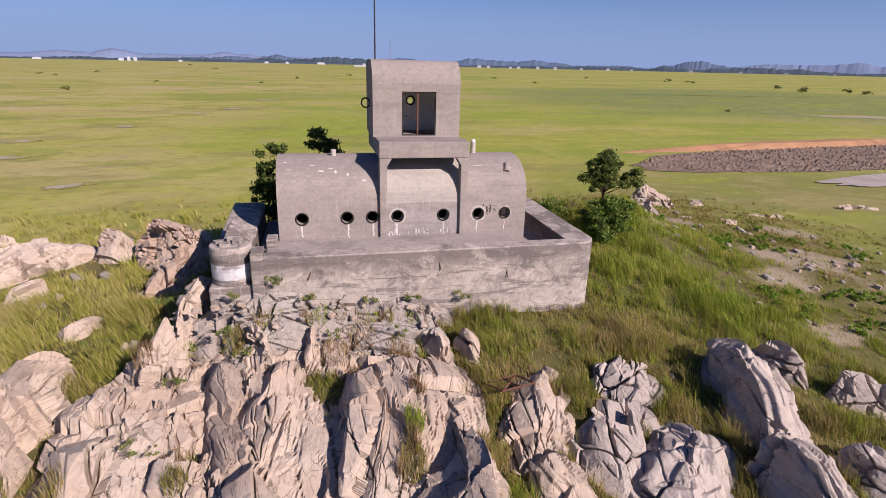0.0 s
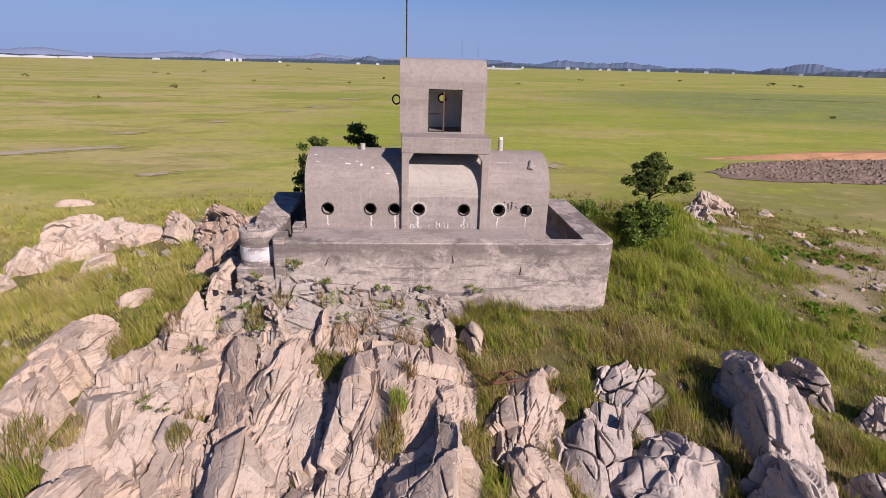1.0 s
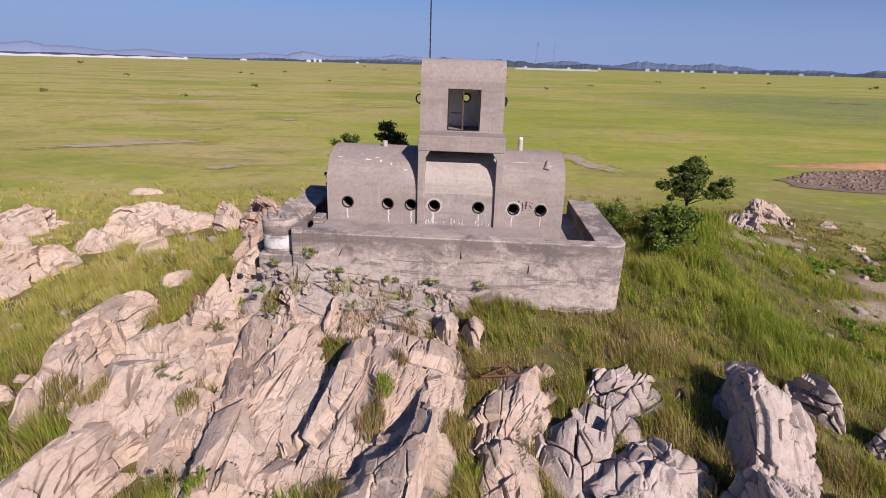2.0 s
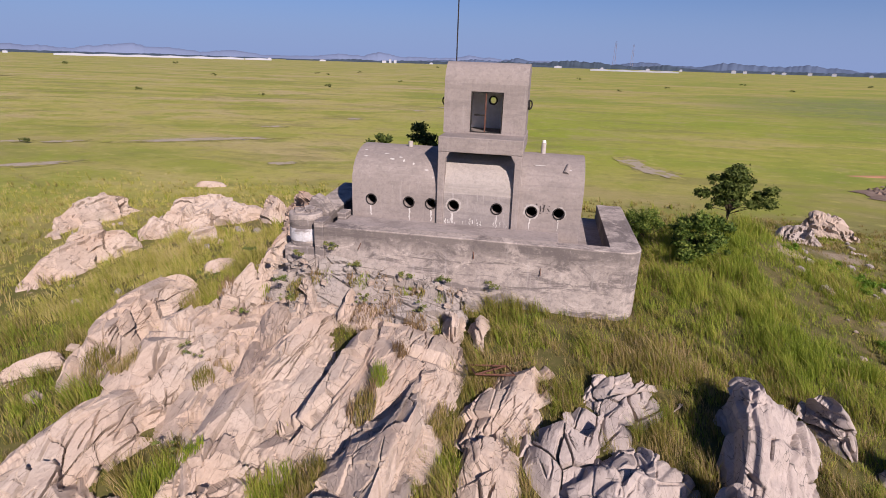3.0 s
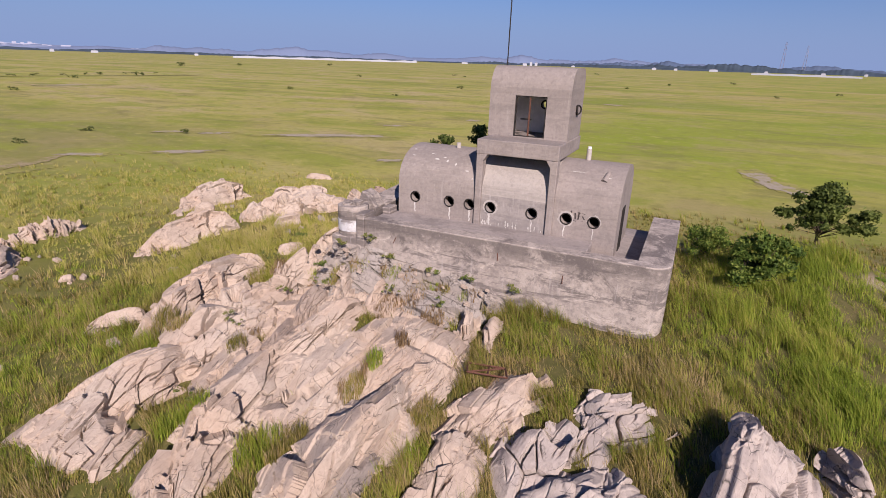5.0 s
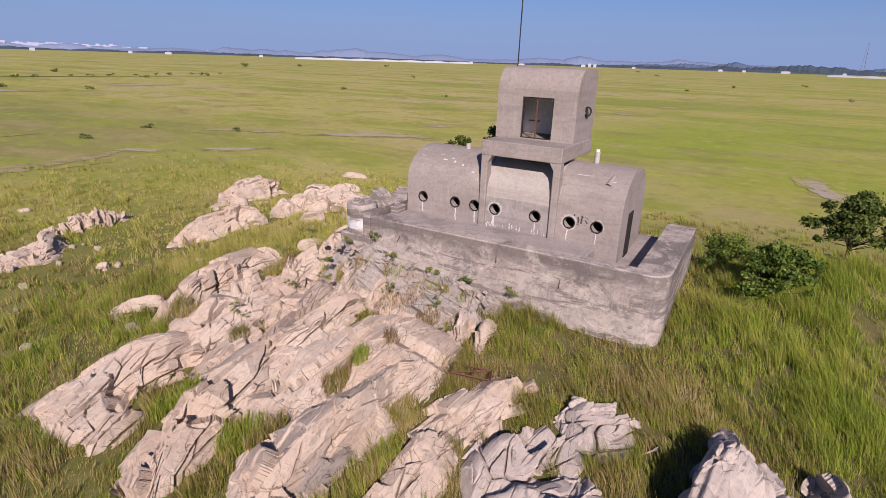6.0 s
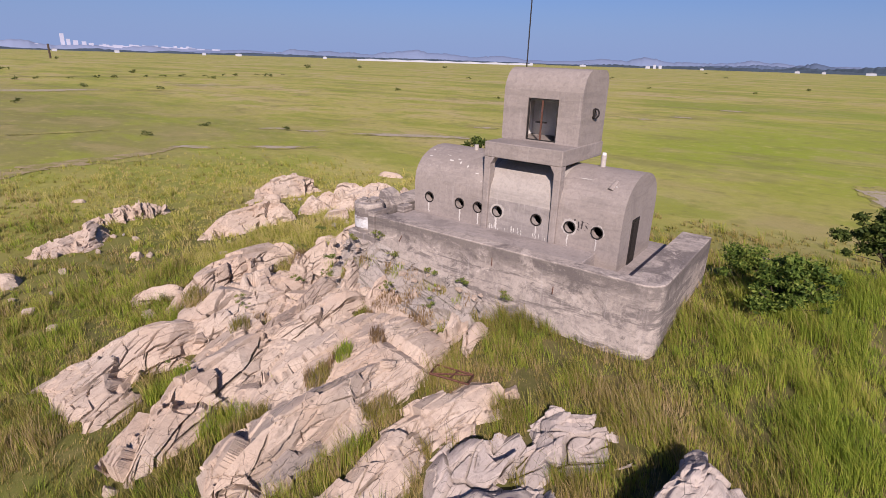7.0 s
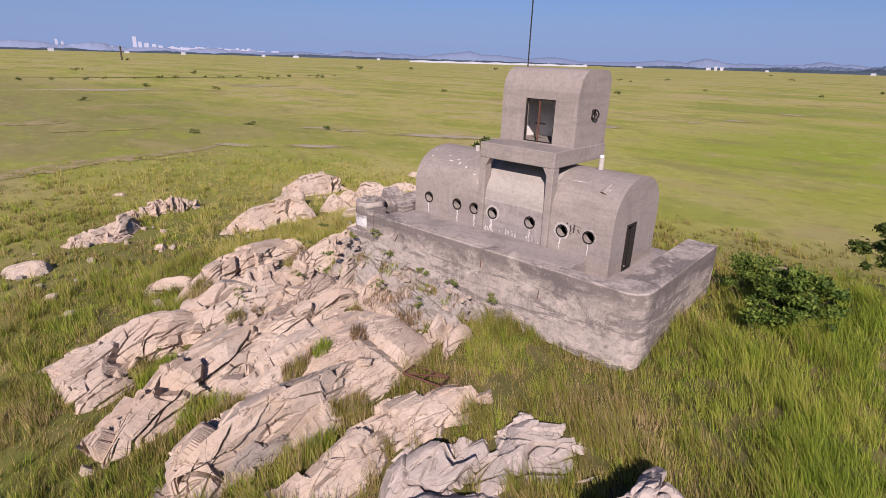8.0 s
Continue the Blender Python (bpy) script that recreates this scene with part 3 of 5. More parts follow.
        disp += crag * amp * (0.1 + 0.9 * size) * (np.where(f < 0.93, f / 0.93, (1 - f) / 0.07) - 0.5)
    solid = flat + nrm * soften(disp, nu, nv, 1)[:, None]
    # broad flat faces struck off the bulk
    rng = np.random.default_rng(seed + 900)
    for k in range(int(np.clip(length * (left + right) * 2.2 * chisel, 6, 80))):
        at = rng.integers(len(flat))
        n_k = nrm[at] + np.array([0.34, 0.34, 0.26]) * rng.normal(size=3)
        n_k /= np.linalg.norm(n_k)
        rel = solid - (solid[at] - n_k * rng.uniform(0.0, 0.09))
        over = rel @ n_k
        reach = rng.uniform(0.5, 1.5)
        dist = np.sqrt((rel ** 2).sum(1)) / reach
        if broken:
            hit = (over > 0) & (over < 0.35) & (dist < 1) & (nrm @ n_k > 0.15)
            solid[hit] -= n_k * (over[hit] * 0.97)[:, None]
        else:
            solid -= n_k * (np.clip(over, 0, 0.14) * (1 - smooth01(0.72, 1.0, dist)) * (nrm @ n_k > -0.2))[:, None]
    # joint blocks: each stands proud or sunk and tilts, with open cracks between
    edge, way, who = cells(qw * j, j, seed + 11)
    shift = crag * (0.17 * (who[:, 0] - 0.5) + ((who - 0.5) * way / j * np.array([0.08, 0.34, 0.30])).sum(1))
    shift -= crag * 0.36 * (1 - smooth01(0.0, 0.03, edge)) * smooth01(0.40, 0.50, fractal(flat * 0.8, seed + 21, 2))
    fine = j * np.array([1.7, 2.1, 2.0])
    edge, way, who = cells(qw * fine + 5.0, fine, seed + 31)
    rubbly = smooth01(0.47, 0.58, fractal(flat * 0.7, seed + 27, 2))
    shift += crag * rubbly * (0.075 * (who[:, 0] - 0.5) + ((who - 0.5) * way / fine * np.array([0.06, 0.3, 0.3])).sum(1))
    shift -= crag * 0.14 * (1 - smooth01(0.0, 0.024, edge)) * smooth01(0.46, 0.56, fractal(flat * 1.1, seed + 25, 2))
    shift += 0.012 * (fractal(flat * np.array([5, 5, 7]), seed + 51, 3) - 0.5) * 2
    shift += 0.007 * crag * (value_noise(flat * 21, seed + 71) - 0.5) * 2
    flat = solid + nrm * (shift if broken else soften(shift, nu, nv, 1, 3.2))[:, None]
    top = (np.clip(((flat[:, 0] + 30) / PLAN).astype(int), 0, TOPS.shape[0] - 1), np.clip((flat[:, 1] / PLAN).astype(int), 0, TOPS.shape[1] - 1))
    np.maximum.at(TOPS, top, flat[:, 2])
    idx = np.arange(nu * nv).reshape(nu, nv)
    fs = np.stack([idx[:-1, :-1].ravel(), idx[1:, :-1].ravel(), idx[1:, 1:].ravel(), idx[:-1, 1:].ravel()], 1)
    if flip < 0:
        fs = fs[:, ::-1]
    ob = new("rock_outcrop", mesh_of("rock_outcrop", flat, fs, mat or M_ROCK))
    tagged(ob, label, "rock", group)
    return ob


PALE = "pale pink weathered granite ridge split by deep joints"
SMOOTH = "pale smooth whale-backed granite ridge with cracked flank"
GREY = "grey-white jagged fractured granite outcrop in grass"
FLUTE = (0.26, 1.9, 1.2)
# bedrock under the ridges
rock([(-1.2, 14.6, -0.25), (-1.3, 12.6, -0.85), (-1.5, 11.0, -1.18), (-1.6, 9.2, -1.45), (-1.7, 7.8, -1.72), (-1.7, 6.2, -2.3)], 4.9, 3.9, "low pale granite bedrock between the ridges", 40, 0.6, None, 0.5, 5.0, 5.0, 0.05)
# foreground ridges, crest from the bunker's side outwards
rock([(1.35, 13.4, -0.85), (1.25, 12.8, -0.5), (1.2, 11.6, -0.38), (1.05, 10.3, -0.42), (0.8, 9.3, -0.72), (0.6, 8.4, -1.2), (0.5, 7.4, -1.8), (0.45, 6.9, -2.2)], 2.75, 0.95, SMOOTH, 1, 0.48, None, 0.45, 2.4, 3.4, 0.023, FLUTE, chisel=0.35)
rock([(3.1, 11.5, -0.9), (3.05, 10.5, -0.66), (2.95, 9.2, -0.48), (2.9, 8.0, -0.36), (2.75, 6.9, -0.55), (2.5, 5.8, -0.9), (2.3, 4.6, -1.6)], 0.8, 2.5, PALE, 2, 0.75, None, 0.45, 0.9, 1.7, 0.023, (0.6, 1.1, 1.0), near=3.6, far=12.0, chisel=0.4)
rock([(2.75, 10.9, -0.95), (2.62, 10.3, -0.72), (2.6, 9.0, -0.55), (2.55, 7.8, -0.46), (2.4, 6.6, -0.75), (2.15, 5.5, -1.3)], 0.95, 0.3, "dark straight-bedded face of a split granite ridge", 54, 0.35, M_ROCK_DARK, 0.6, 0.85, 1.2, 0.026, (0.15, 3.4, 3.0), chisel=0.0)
rock([(2.4, 12.3, -0.85), (2.2, 11.8, -0.62), (2.12, 10.7, -0.85), (1.95, 9.6, -1.25)], 0.3, 0.28, "thin upright granite slab leaning on a ridge", 55, 0.4, M_ROCK_RED, 0.45, 1.0, 1.0, 0.026, (0.2, 2.4, 2.0), chisel=0.4)
rock([(5.95, 12.2, -0.95), (5.2, 11.3, -0.92), (4.7, 10.0, -1.05), (4.45, 9.0, -1.16), (4.4, 8.0, -1.45), (4.3, 6.8, -1.85), (4.2, 5.6, -2.4)], 1.25, 1.2, PALE, 4, 0.8, None, 0.45, 2.1, 2.1, 0.03, far=12.0)
rock([(-1.0, 13.5, 0.05), (-1.1, 12.6, -0.3), (-1.3, 11.4, -0.68), (-1.6, 10.0, -0.92), (-1.55, 9.0, -1.08), (-1.4, 7.8, -1.2), (-1.2, 6.6, -1.28), (-0.9, 5.6, -1.36), (-0.5, 4.7, -1.62), (-0.2, 3.7, -1.95), (-0.1, 3.0, -2.4)], 1.15, 1.35, PALE, 5, 0.7, None, 0.45, 1.7, 1.7, 0.024, FLUTE)
rock([(-2.7, 13.7, -0.05), (-2.65, 12.6, -0.5), (-2.4, 11.2, -0.98), (-2.1, 9.8, -1.25), (-1.9, 8.4, -1.45), (-1.6, 7.0, -1.6)], 1.0, 0.7, "brownish granite slab with long straight seams", 6, 0.3, M_ROCK_BROWN, 0.45, 1.6, 1.6, 0.028, (0.15, 3.0, 2.0), chisel=0.3)
rock([(-4.6, 14.4, 0.05), (-5.0, 13.2, -0.78), (-5.2, 11.8, -0.86), (-5.2, 10.4, -0.92), (-4.9, 9.0, -1.15), (-4.6, 8.0, -1.5)], 2.3, 1.5, PALE, 7, 0.8, None, 0.45, 3.0, 2.2, 0.026)
rock([(-4.6, 9.6, -1.2), (-4.7, 8.6, -1.22), (-5.1, 7.3, -1.38), (-4.7, 5.9, -1.62), (-4.8, 4.8, -1.95), (-4.7, 3.8, -2.45)], 1.5, 1.9, PALE, 56, 0.85, None, 0.45, 2.0, 1.8, 0.03)
rock([(-3.5, 6.6, -1.95), (-3.2, 5.4, -1.95), (-2.9, 4.2, -2.2)], 1.1, 1.1, "low pale granite rib in grass", 57, 0.8, None, 0.45, 1.6, 1.6, 0.032)
rock([(-6.7, 15.3, -0.7), (-7.3, 14.6, -0.58), (-7.4, 12.8, -0.66), (-7.2, 11.2, -0.88), (-7.0, 9.8, -1.45), (-6.9, 9.0, -1.95)], 1.2, 1.5, PALE, 8, 0.8, None, 0.45, 1.7, 2.4, 0.032)
rock([(-4.1, 14.7, 0.5), (-4.35, 13.7, -0.1), (-4.5, 12.8, -0.62)], 0.8, 0.75, "upright fluted pale granite blocks", 58, 0.9, None, 0.45, 1.5, 1.5, 0.028, (0.8, 1.9, 0.6))
rock([(-8.6, 11.0, -1.75), (-9.4, 9.9, -1.85), (-9.9, 8.8, -2.2)], 0.5, 0.5, "low pale granite rib in grass", 9, 0.8, None, 0.45, 1.4, 1.4)
rock([(-7.0, 18.2, -1.15), (-8.2, 16.9, -1.15)], 0.9, 0.9, "low rounded pale boulder in grass", 10, 0.5)
# at the foot of the terrace
rock([(4.2, 14.5, -0.4), (2.4, 14.5, 0.15), (0.2, 14.5, 0.42), (-2.2, 14.5, 0.75), (-4.4, 14.8, 0.65)], 1.9, 0.6, "grey broken bedrock footing below the terrace wall", 11, 0.6, M_RUBBLE, 0.45, 1.0, 2.0, joint=(0.8, 1.6, 1.0))
rock([(2.6, 13.7, -0.15), (2.95, 12.9, -0.3), (2.95, 12.2, -0.7)], 0.75, 0.65, "pale jagged granite block", 12, 0.9, joint=(0.7, 1.8, 1.2))
rock([(3.7, 13.6, -0.3), (3.85, 12.9, -0.34), (3.85, 12.1, -0.75)], 0.6, 0.6, "pale jagged granite block", 13, 0.9, joint=(0.7, 1.8, 1.2))
rock([(-2.0, 13.9, 0.15), (-1.6, 12.5, -0.25)], 0.8, 0.8, "pale jagged granite block", 14, 1.2)
rock([(8.5, 14.35, -0.75), (9.2, 14.1, -0.9)], 0.3, 0.3, "small pale boulder at the wall corner", 15, 0.6, None, 0.3)
rock([(-3.3, 16.4, 1.0), (-3.75, 15.0, 0.55), (-4.1, 13.9, 0.05)], 0.45, 0.9, "angular pale granite blocks beside the round turret", 43, 1.1, joint=(0.8, 1.6, 1.0))
rock([(-0.4, 13.9, 0.05), (-0.5, 12.9, -0.35)], 0.6, 0.6, "pale jagged granite block", 44, 1.1, joint=(0.7, 1.8, 1.2))
rock([(0.9, 14.0, -0.05), (1.1, 13.3, -0.4)], 0.5, 0.5, "pale jagged granite block", 45, 1.1, joint=(0.7, 1.8, 1.2))
# the grey outcrops on the grassy flank
rock([(8.5, 12.2, -0.92), (7.7, 11.3, -0.62), (6.8, 10.7, -0.95)], 1.4, 1.6, GREY, 16, 0.85, M_ROCK_GREY, 0.45, 2.3, 2.3, joint=(0.42, 1.1, 0.9))
rock([(7.2, 10.8, -1.05), (6.5, 9.4, -1.1), (6.3, 7.8, -1.45)], 1.35, 1.4, GREY, 17, 0.85, M_ROCK_GREY, 0.45, 2.3, 2.3, joint=(0.45, 1.2, 1.0))
rock([(8.6, 9.6, -1.1), (7.5, 8.2, -0.95), (6.9, 6.6, -1.5)], 1.3, 1.5, GREY, 18, 0.7, M_ROCK_GREY, 0.45, 2.3, 2.3, joint=(0.8, 1.3, 1.0), broken=False)
rock([(10.5, 11.7, -0.4), (10.25, 10.5, -0.05), (10.0, 9.2, -0.3), (9.7, 8.0, -0.8)], 2.05, 0.5, "large grey-white domed granite ridge with dark cracks", 19, 0.85, M_ROCK_GREY, 0.45, 1.8, 1.2, 0.024, (0.55, 1.15, 0.9), broken=False)
rock([(9.6, 8.4, -0.7), (9.3, 7.0, -0.6), (8.9, 5.2, -1.4)], 2.2, 0.6, GREY, 20, 0.85, M_ROCK_GREY, 0.45, 1.6, 1.2, broken=False)
rock([(12.1, 11.7, -0.5), (12.5, 11.0, -0.48), (12.9, 10.2, -0.95)], 0.42, 0.42, GREY, 21, 0.8, M_ROCK_GREY)
rock([(13.1, 10.3, -0.8), (13.9, 9.8, -0.85), (14.8, 9.2, -1.15)], 0.5, 0.5, "low broken grey rock flush with the grass", 59, 1.0, M_ROCK_GREY, joint=(1.2, 1.4, 1.0))
rock([(11.8, 8.2, -1.15), (12.2, 6.0, -1.6)], 1.0, 0.9, GREY, 22, 1.1, M_ROCK_GREY)
# further rocks behind and to the sides
rock([(-4.9, 21.8, 0.15), (-5.4, 20.4, -0.05), (-5.8, 18.8, -0.7)], 1.1, 1.3, "reddish broken granite crag beside the bunker", 39, 1.3, M_ROCK_RED, res=0.06, joint=(0.9, 1.6, 0.8))
rock([(-10.0, 21.4, -0.9), (-11.2, 20.2, -1.2)], 0.9, 0.9, "low pale boulder in grass", 41, 0.6, None, res=0.08)
rock([(-17.5, 22.5, -1.6), (-18.6, 20.8, -2.0)], 0.8, 0.7, "low pale boulder in grass", 42, 0.5, None, res=0.08)
rock([(-4.4, 22.2, 0.1), (-6.2, 23.3, 0.65), (-7.8, 24.3, 0.2)], 1.1, 1.2, "reddish spiky granite crag behind the bunker", 23, 1.6, M_ROCK_RED, res=0.07, joint=(1.2, 1.8, 0.6))
rock([(-8.0, 24.2, -0.2), (-9.6, 25.2, -0.3)], 0.9, 0.9, "pale rounded granite boulder", 24, 0.8, None, res=0.08)
rock([(-9.6, 26.0, -0.75), (-12.1, 24.6, -0.5), (-13.9, 22.6, -0.9), (-14.4, 21.0, -1.4)], 1.9, 2.1, "broad pale granite pavement rising from the grass", 25, 0.9, None, res=0.09)
rock([(-13.6, 26.2, -1.0), (-15.6, 25.0, -0.9)], 0.9, 0.9, "pale rounded granite boulder", 26, 0.6, None, res=0.09)
rock([(-13.8, 20.7, -1.1), (-14.7, 19.0, -0.95), (-15.2, 17.0, -1.4), (-15.1, 14.9, -2.1)], 1.0, 1.0, "smooth pale whale-backed granite rock in grass", 27, 0.5, None, res=0.07)
rock([(-19.8, 27.8, -1.5), (-20.5, 26.2, -1.15), (-20.9, 24.2, -1.5), (-20.6, 21.4, -2.05)], 1.0, 1.0, "long pale granite rock in grass", 28, 0.6, None, res=0.09)
rock([(-22.2, 17.6, -2.15), (-22.7, 16.0, -1.8), (-22.9, 14.4, -2.1), (-22.4, 12.2, -2.45)], 0.8, 0.9, "row of pale broken granite fins", 29, 1.3, None, res=0.06, joint=(2.2, 0.5, 0.5))
rock([(-21.4, 13.2, -1.95), (-19.8, 10.8, -1.95), (-18.9, 8.4, -2.15)], 1.9, 1.8, "low pale granite pavement in grass", 51, 0.5, None, res=0.07)
rock([(-16.0, 7.6, -2.15), (-17.2, 5.6, -2.2)], 1.3, 1.2, "low pale granite pavement in grass", 52, 0.5, None, res=0.07)
rock([(-28.9, 15.2, -2.6), (-29.6, 14.2, -2.65)], 0.5, 0.5, "low pale boulder in grass", 53, 0.5, None, res=0.08)
rock([(-15.0, 12.3, -2.3), (-15.7, 11.8, -2.4)], 0.5, 0.5, "small pale boulder in grass", 30, 0.5, None, res=0.07)
rock([(-15.6, 31.2, -2.05), (-18.0, 30.4, -2.15)], 0.9, 0.9, "pale rounded granite boulder", 31, 0.6, None, res=0.1)
rock([(-18.6, 36.0, -2.4), (-21.4, 35.4, -2.45)], 0.8, 0.8, "pale rounded granite boulder", 32, 0.6, None, res=0.1)
rock([(21.0, 32.4, -1.0), (22.0, 32.0, -0.8), (23.2, 34.0, -1.4)], 1.0, 1.0, "tilted pale granite slabs on the knoll", 33, 1.5, None, res=0.09)
rock([(19.7, 26.0, -1.15), (20.7, 25.5, -1.05)], 0.55, 0.55, "dark grey rounded boulder in grass", 34, 0.6, M_ROCK_GREY, res=0.08)
rock([(22.4, 25.4, -1.2), (23.4, 25.0, -1.3)], 0.4, 0.4, "small pale boulder in grass", 35, 0.6, None, res=0.08)
rock([(24.2, 31.0, -1.4), (25.4, 30.4, -1.5)], 0.5, 0.5, "small pale boulder in grass", 36, 0.6, None, res=0.09)
rock([(26.5, 28.5, -1.9), (28.5, 28.0, -2.0), (30.5, 29.0, -2.2)], 0.35, 0.35, "scattered pale granite blocks in grass", 37, 1.5, None, res=0.1)
rock([(19.3, 30.6, -0.8), (20.0, 30.2, -0.3), (21.0, 29.7, -0.8), (22.4, 29.0, -1.3)], 0.3, 0.9, "tilted pale granite slab standing out of the grass", 46, 0.9, None, res=0.08, kl=1.0, kr=1.0)
rock([(17.0, 27.4, -0.5), (18.2, 26.8, -0.35), (18.9, 26.2, -0.9)], 0.7, 0.6, "jagged grey-white granite blocks in grass", 47, 1.2, M_ROCK_GREY, res=0.07, joint=(1.2, 1.2, 1.0))
rock([(14.1, 20.5, 0.1), (15.0, 20.1, -0.1)], 0.4, 0.45, "low broken grey rock flush with the grass", 48, 1.0, M_ROCK_GREY, res=0.05, joint=(1.5, 1.5, 1.0))
rock([(9.0, 26.3, -0.4), (10.1, 25.8, -0.3)], 0.6, 0.5, "pale rounded granite boulder behind the terrace", 49, 0.6, None, res=0.08)
rock([(36.5, 31.5, -2.6), (38.5, 31.0, -2.55), (41.0, 30.5, -2.65)], 0.5, 0.5, "scattered pale granite blocks in grass", 50, 1.5, None, res=0.12)
rock([(17.0, 22.5, -0.7), (18.0, 22.0, -0.9)], 0.4, 0.4, "small pale boulder in grass", 38, 0.8, None, res=0.08)


# ---- the bunker ----
PIV = (2.7, 17.5, 1.4)
bunker = thing("bunker", PIV, "weathered grey concrete vaulted bunker with square lookout tower", "bunker", rot=(0, 0.35, 0))


def half_vault(y0, y1, spring, top, n=20):
    """Outline from the front springing over the crown to the rear one."""
    m, a, h = (y0 + y1) / 2, (y1 - y0) / 2, top - spring
    return [(m - a * math.cos(math.pi * i / n), spring + h * math.sin(math.pi * i / n) ** 0.85) for i in range(n + 1)]


HX0, HX1, HY0, HY1, SPRING, CROWN, BASE = -1.27, 6.64, 16.38, 19.62, 2.55, 3.84, 0.8
PORTS = (-0.57, 0.79, 1.57, 2.36, 3.84, 5.01, 5.91)
outer = half_vault(HY0, HY1, SPRING, CROWN)
inner = half_vault(HY0 + 0.3, HY1 - 0.3, SPRING, CROWN - 0.28)
for x0, x1, m, lab in ((HX0 + 0.3, 1.92, M_CONCRETE, "weathered barrel-vaulted concrete roof"), (1.92, 4.46, M_SHELTERED, "pale sheltered length of the vault under the portal"), (4.46, HX1 - 0.3, M_CONCRETE, "weathered barrel-vaulted concrete roof")):
    part("vault", plate(outer + inner[::-1], [], "x", x0, x1 - x0), m, bunker, lab)
for x0, x1, m, lab in ((HX0 + 0.3, 1.95, M_CONCRETE, ""), (1.95, 4.42, M_DRIPPED, "front wall streaked with white lime under the portal"), (4.42, HX1 - 0.3, M_CONCRETE, "")):
    part("front_wall", plate([(x0, BASE), (x1, BASE), (x1, SPRING), (x0, SPRING)], [circle(x, 2.12, 0.185) for x in PORTS if x0 < x < x1], "y", HY0, 0.3), m, bunker, lab)
part("rear_wall", box(HX0 + 0.3, HX1 - 0.3, HY1 - 0.3, HY1, BASE, SPRING), M_CONCRETE, bunker)
end_outline = [(HY0, BASE)] + outer + [(HY1, BASE)]
part("end_wall", plate(end_outline, [], "x", HX0, 0.3), M_CONCRETE, bunker)
door_hole = [(17.34, 0.95), (17.95, 0.95), (17.95, 2.46), (17.34, 2.46)]
part("end_wall", plate(end_outline, [door_hole], "x", HX1 - 0.3, 0.3), M_CONCRETE, bunker)
# doorway on the end wall, with its rusted frame and a leaf standing ajar
df = part("door_frame", plate([(17.33, 0.95), (17.96, 0.95), (17.96, 2.47), (17.33, 2.47)],
                              [[(17.40, 0.99), (17.89, 0.99), (17.89, 2.40), (17.40, 2.40)]], "x", HX1 - 0.10, 0.13), M_IRON, bunker, "rusted steel door frame")
part("door_leaf", box(HX1 - 0.55, HX1 - 0.12, 17.90, 17.94, 1.0, 2.39), M_IRON, bunker, "rusted steel door standing open inwards")

# portholes: iron ring, sleeve and the pale plaster round some of them
for i, x in enumerate(PORTS):
    me = ring((x, HY0 - 0.005, 2.12), (0, 1, 0), 0.185, 0.022)
    me.materials.append(M_IRON)
    part("porthole_ring", me, None, bunker, "dark iron porthole ring")
    if i in (3, 5, 6):
        rr = random.Random(50 + i)
        big = 0.265 if i < 6 else 0.225
        rim = [(x + (big + rr.uniform(-0.03, 0.03)) * math.cos(k * math.pi / 15), 2.13 + (big + rr.uniform(-0.03, 0.03)) * math.sin(k * math.pi / 15)) for k in range(30)]
        part("porthole_plaster", plate(rim, [circle(x, 2.12, 0.2)], "y", HY0 - 0.008, 0.007), M_PALE, bunker, "pale plaster collar")


def streak(name, x, z_top, z_bot, width, seed, y=None, mat=None):
    """A ragged run of lime down the wall, a few millimetres thick."""
    rnd = random.Random(seed)
    n = 9
    left, right = [], []
    for k in range(n + 1):
        t = k / n
        w = width * (1 - 0.45 * t) * rnd.uniform(0.45, 1.1)
        z = z_top + (z_bot - z_top) * t
        o = rnd.uniform(-0.02, 0.02)
        left.append((x + o - w / 2, z))
        right.append((x + o + w / 2, z))
    y = HY0 if y is None else y
    return part(name, plate(left + right[::-1], [], "y", y - 0.006, 0.005), mat or M_LIME, bunker, "white lime run")


for i, x in enumerate(PORTS):
    streak("lime_run", x + (-0.02, 0.03, 0.02, -0.03, 0.02, -0.04, 0.0)[i], 1.93, (1.55, 1.42, 1.5, 1.5, 1.45, 1.5, 1.55)[i], (0.07, 0.07, 0.07, 0.11, 0.04, 0.06, 0.05)[i], i)
for k in range(18):
    rnd = random.Random(200 + k)
    x = rnd.uniform(2.08, 4.3)
    z = rnd.uniform(1.49, 1.60)
    streak("lime_run", x, z + rnd.uniform(0.02, 0.16), z - rnd.uniform(0.01, 0.08), rnd.uniform(0.02, 0.06), 300 + k)

for x0, z0, x1, z1 in ((5.17, 2.42, 5.15, 2.20), (5.15, 2.20, 5.24, 2.22), (5.29, 2.36, 5.31, 2.18), (5.36, 2.40, 5.48, 2.38), (5.42, 2.40, 5.40, 2.17), (5.36, 2.28, 5.46, 2.27), (5.53, 2.38, 5.63, 2.36), (5.53, 2.28, 5.60, 2.20), (5.25, 2.12, 5.33, 2.10), (5.50, 2.12, 5.56, 2.13)):
    part("scribble", plate([(x0 - 0.024, z0), (x0 + 0.022, z0), (x1 + 0.022, z1 - 0.022), (x1 - 0.022, z1 - 0.022)], [], "y", HY0 - 0.005, 0.004), M_PAINT, bunker, "dark painted scribble")


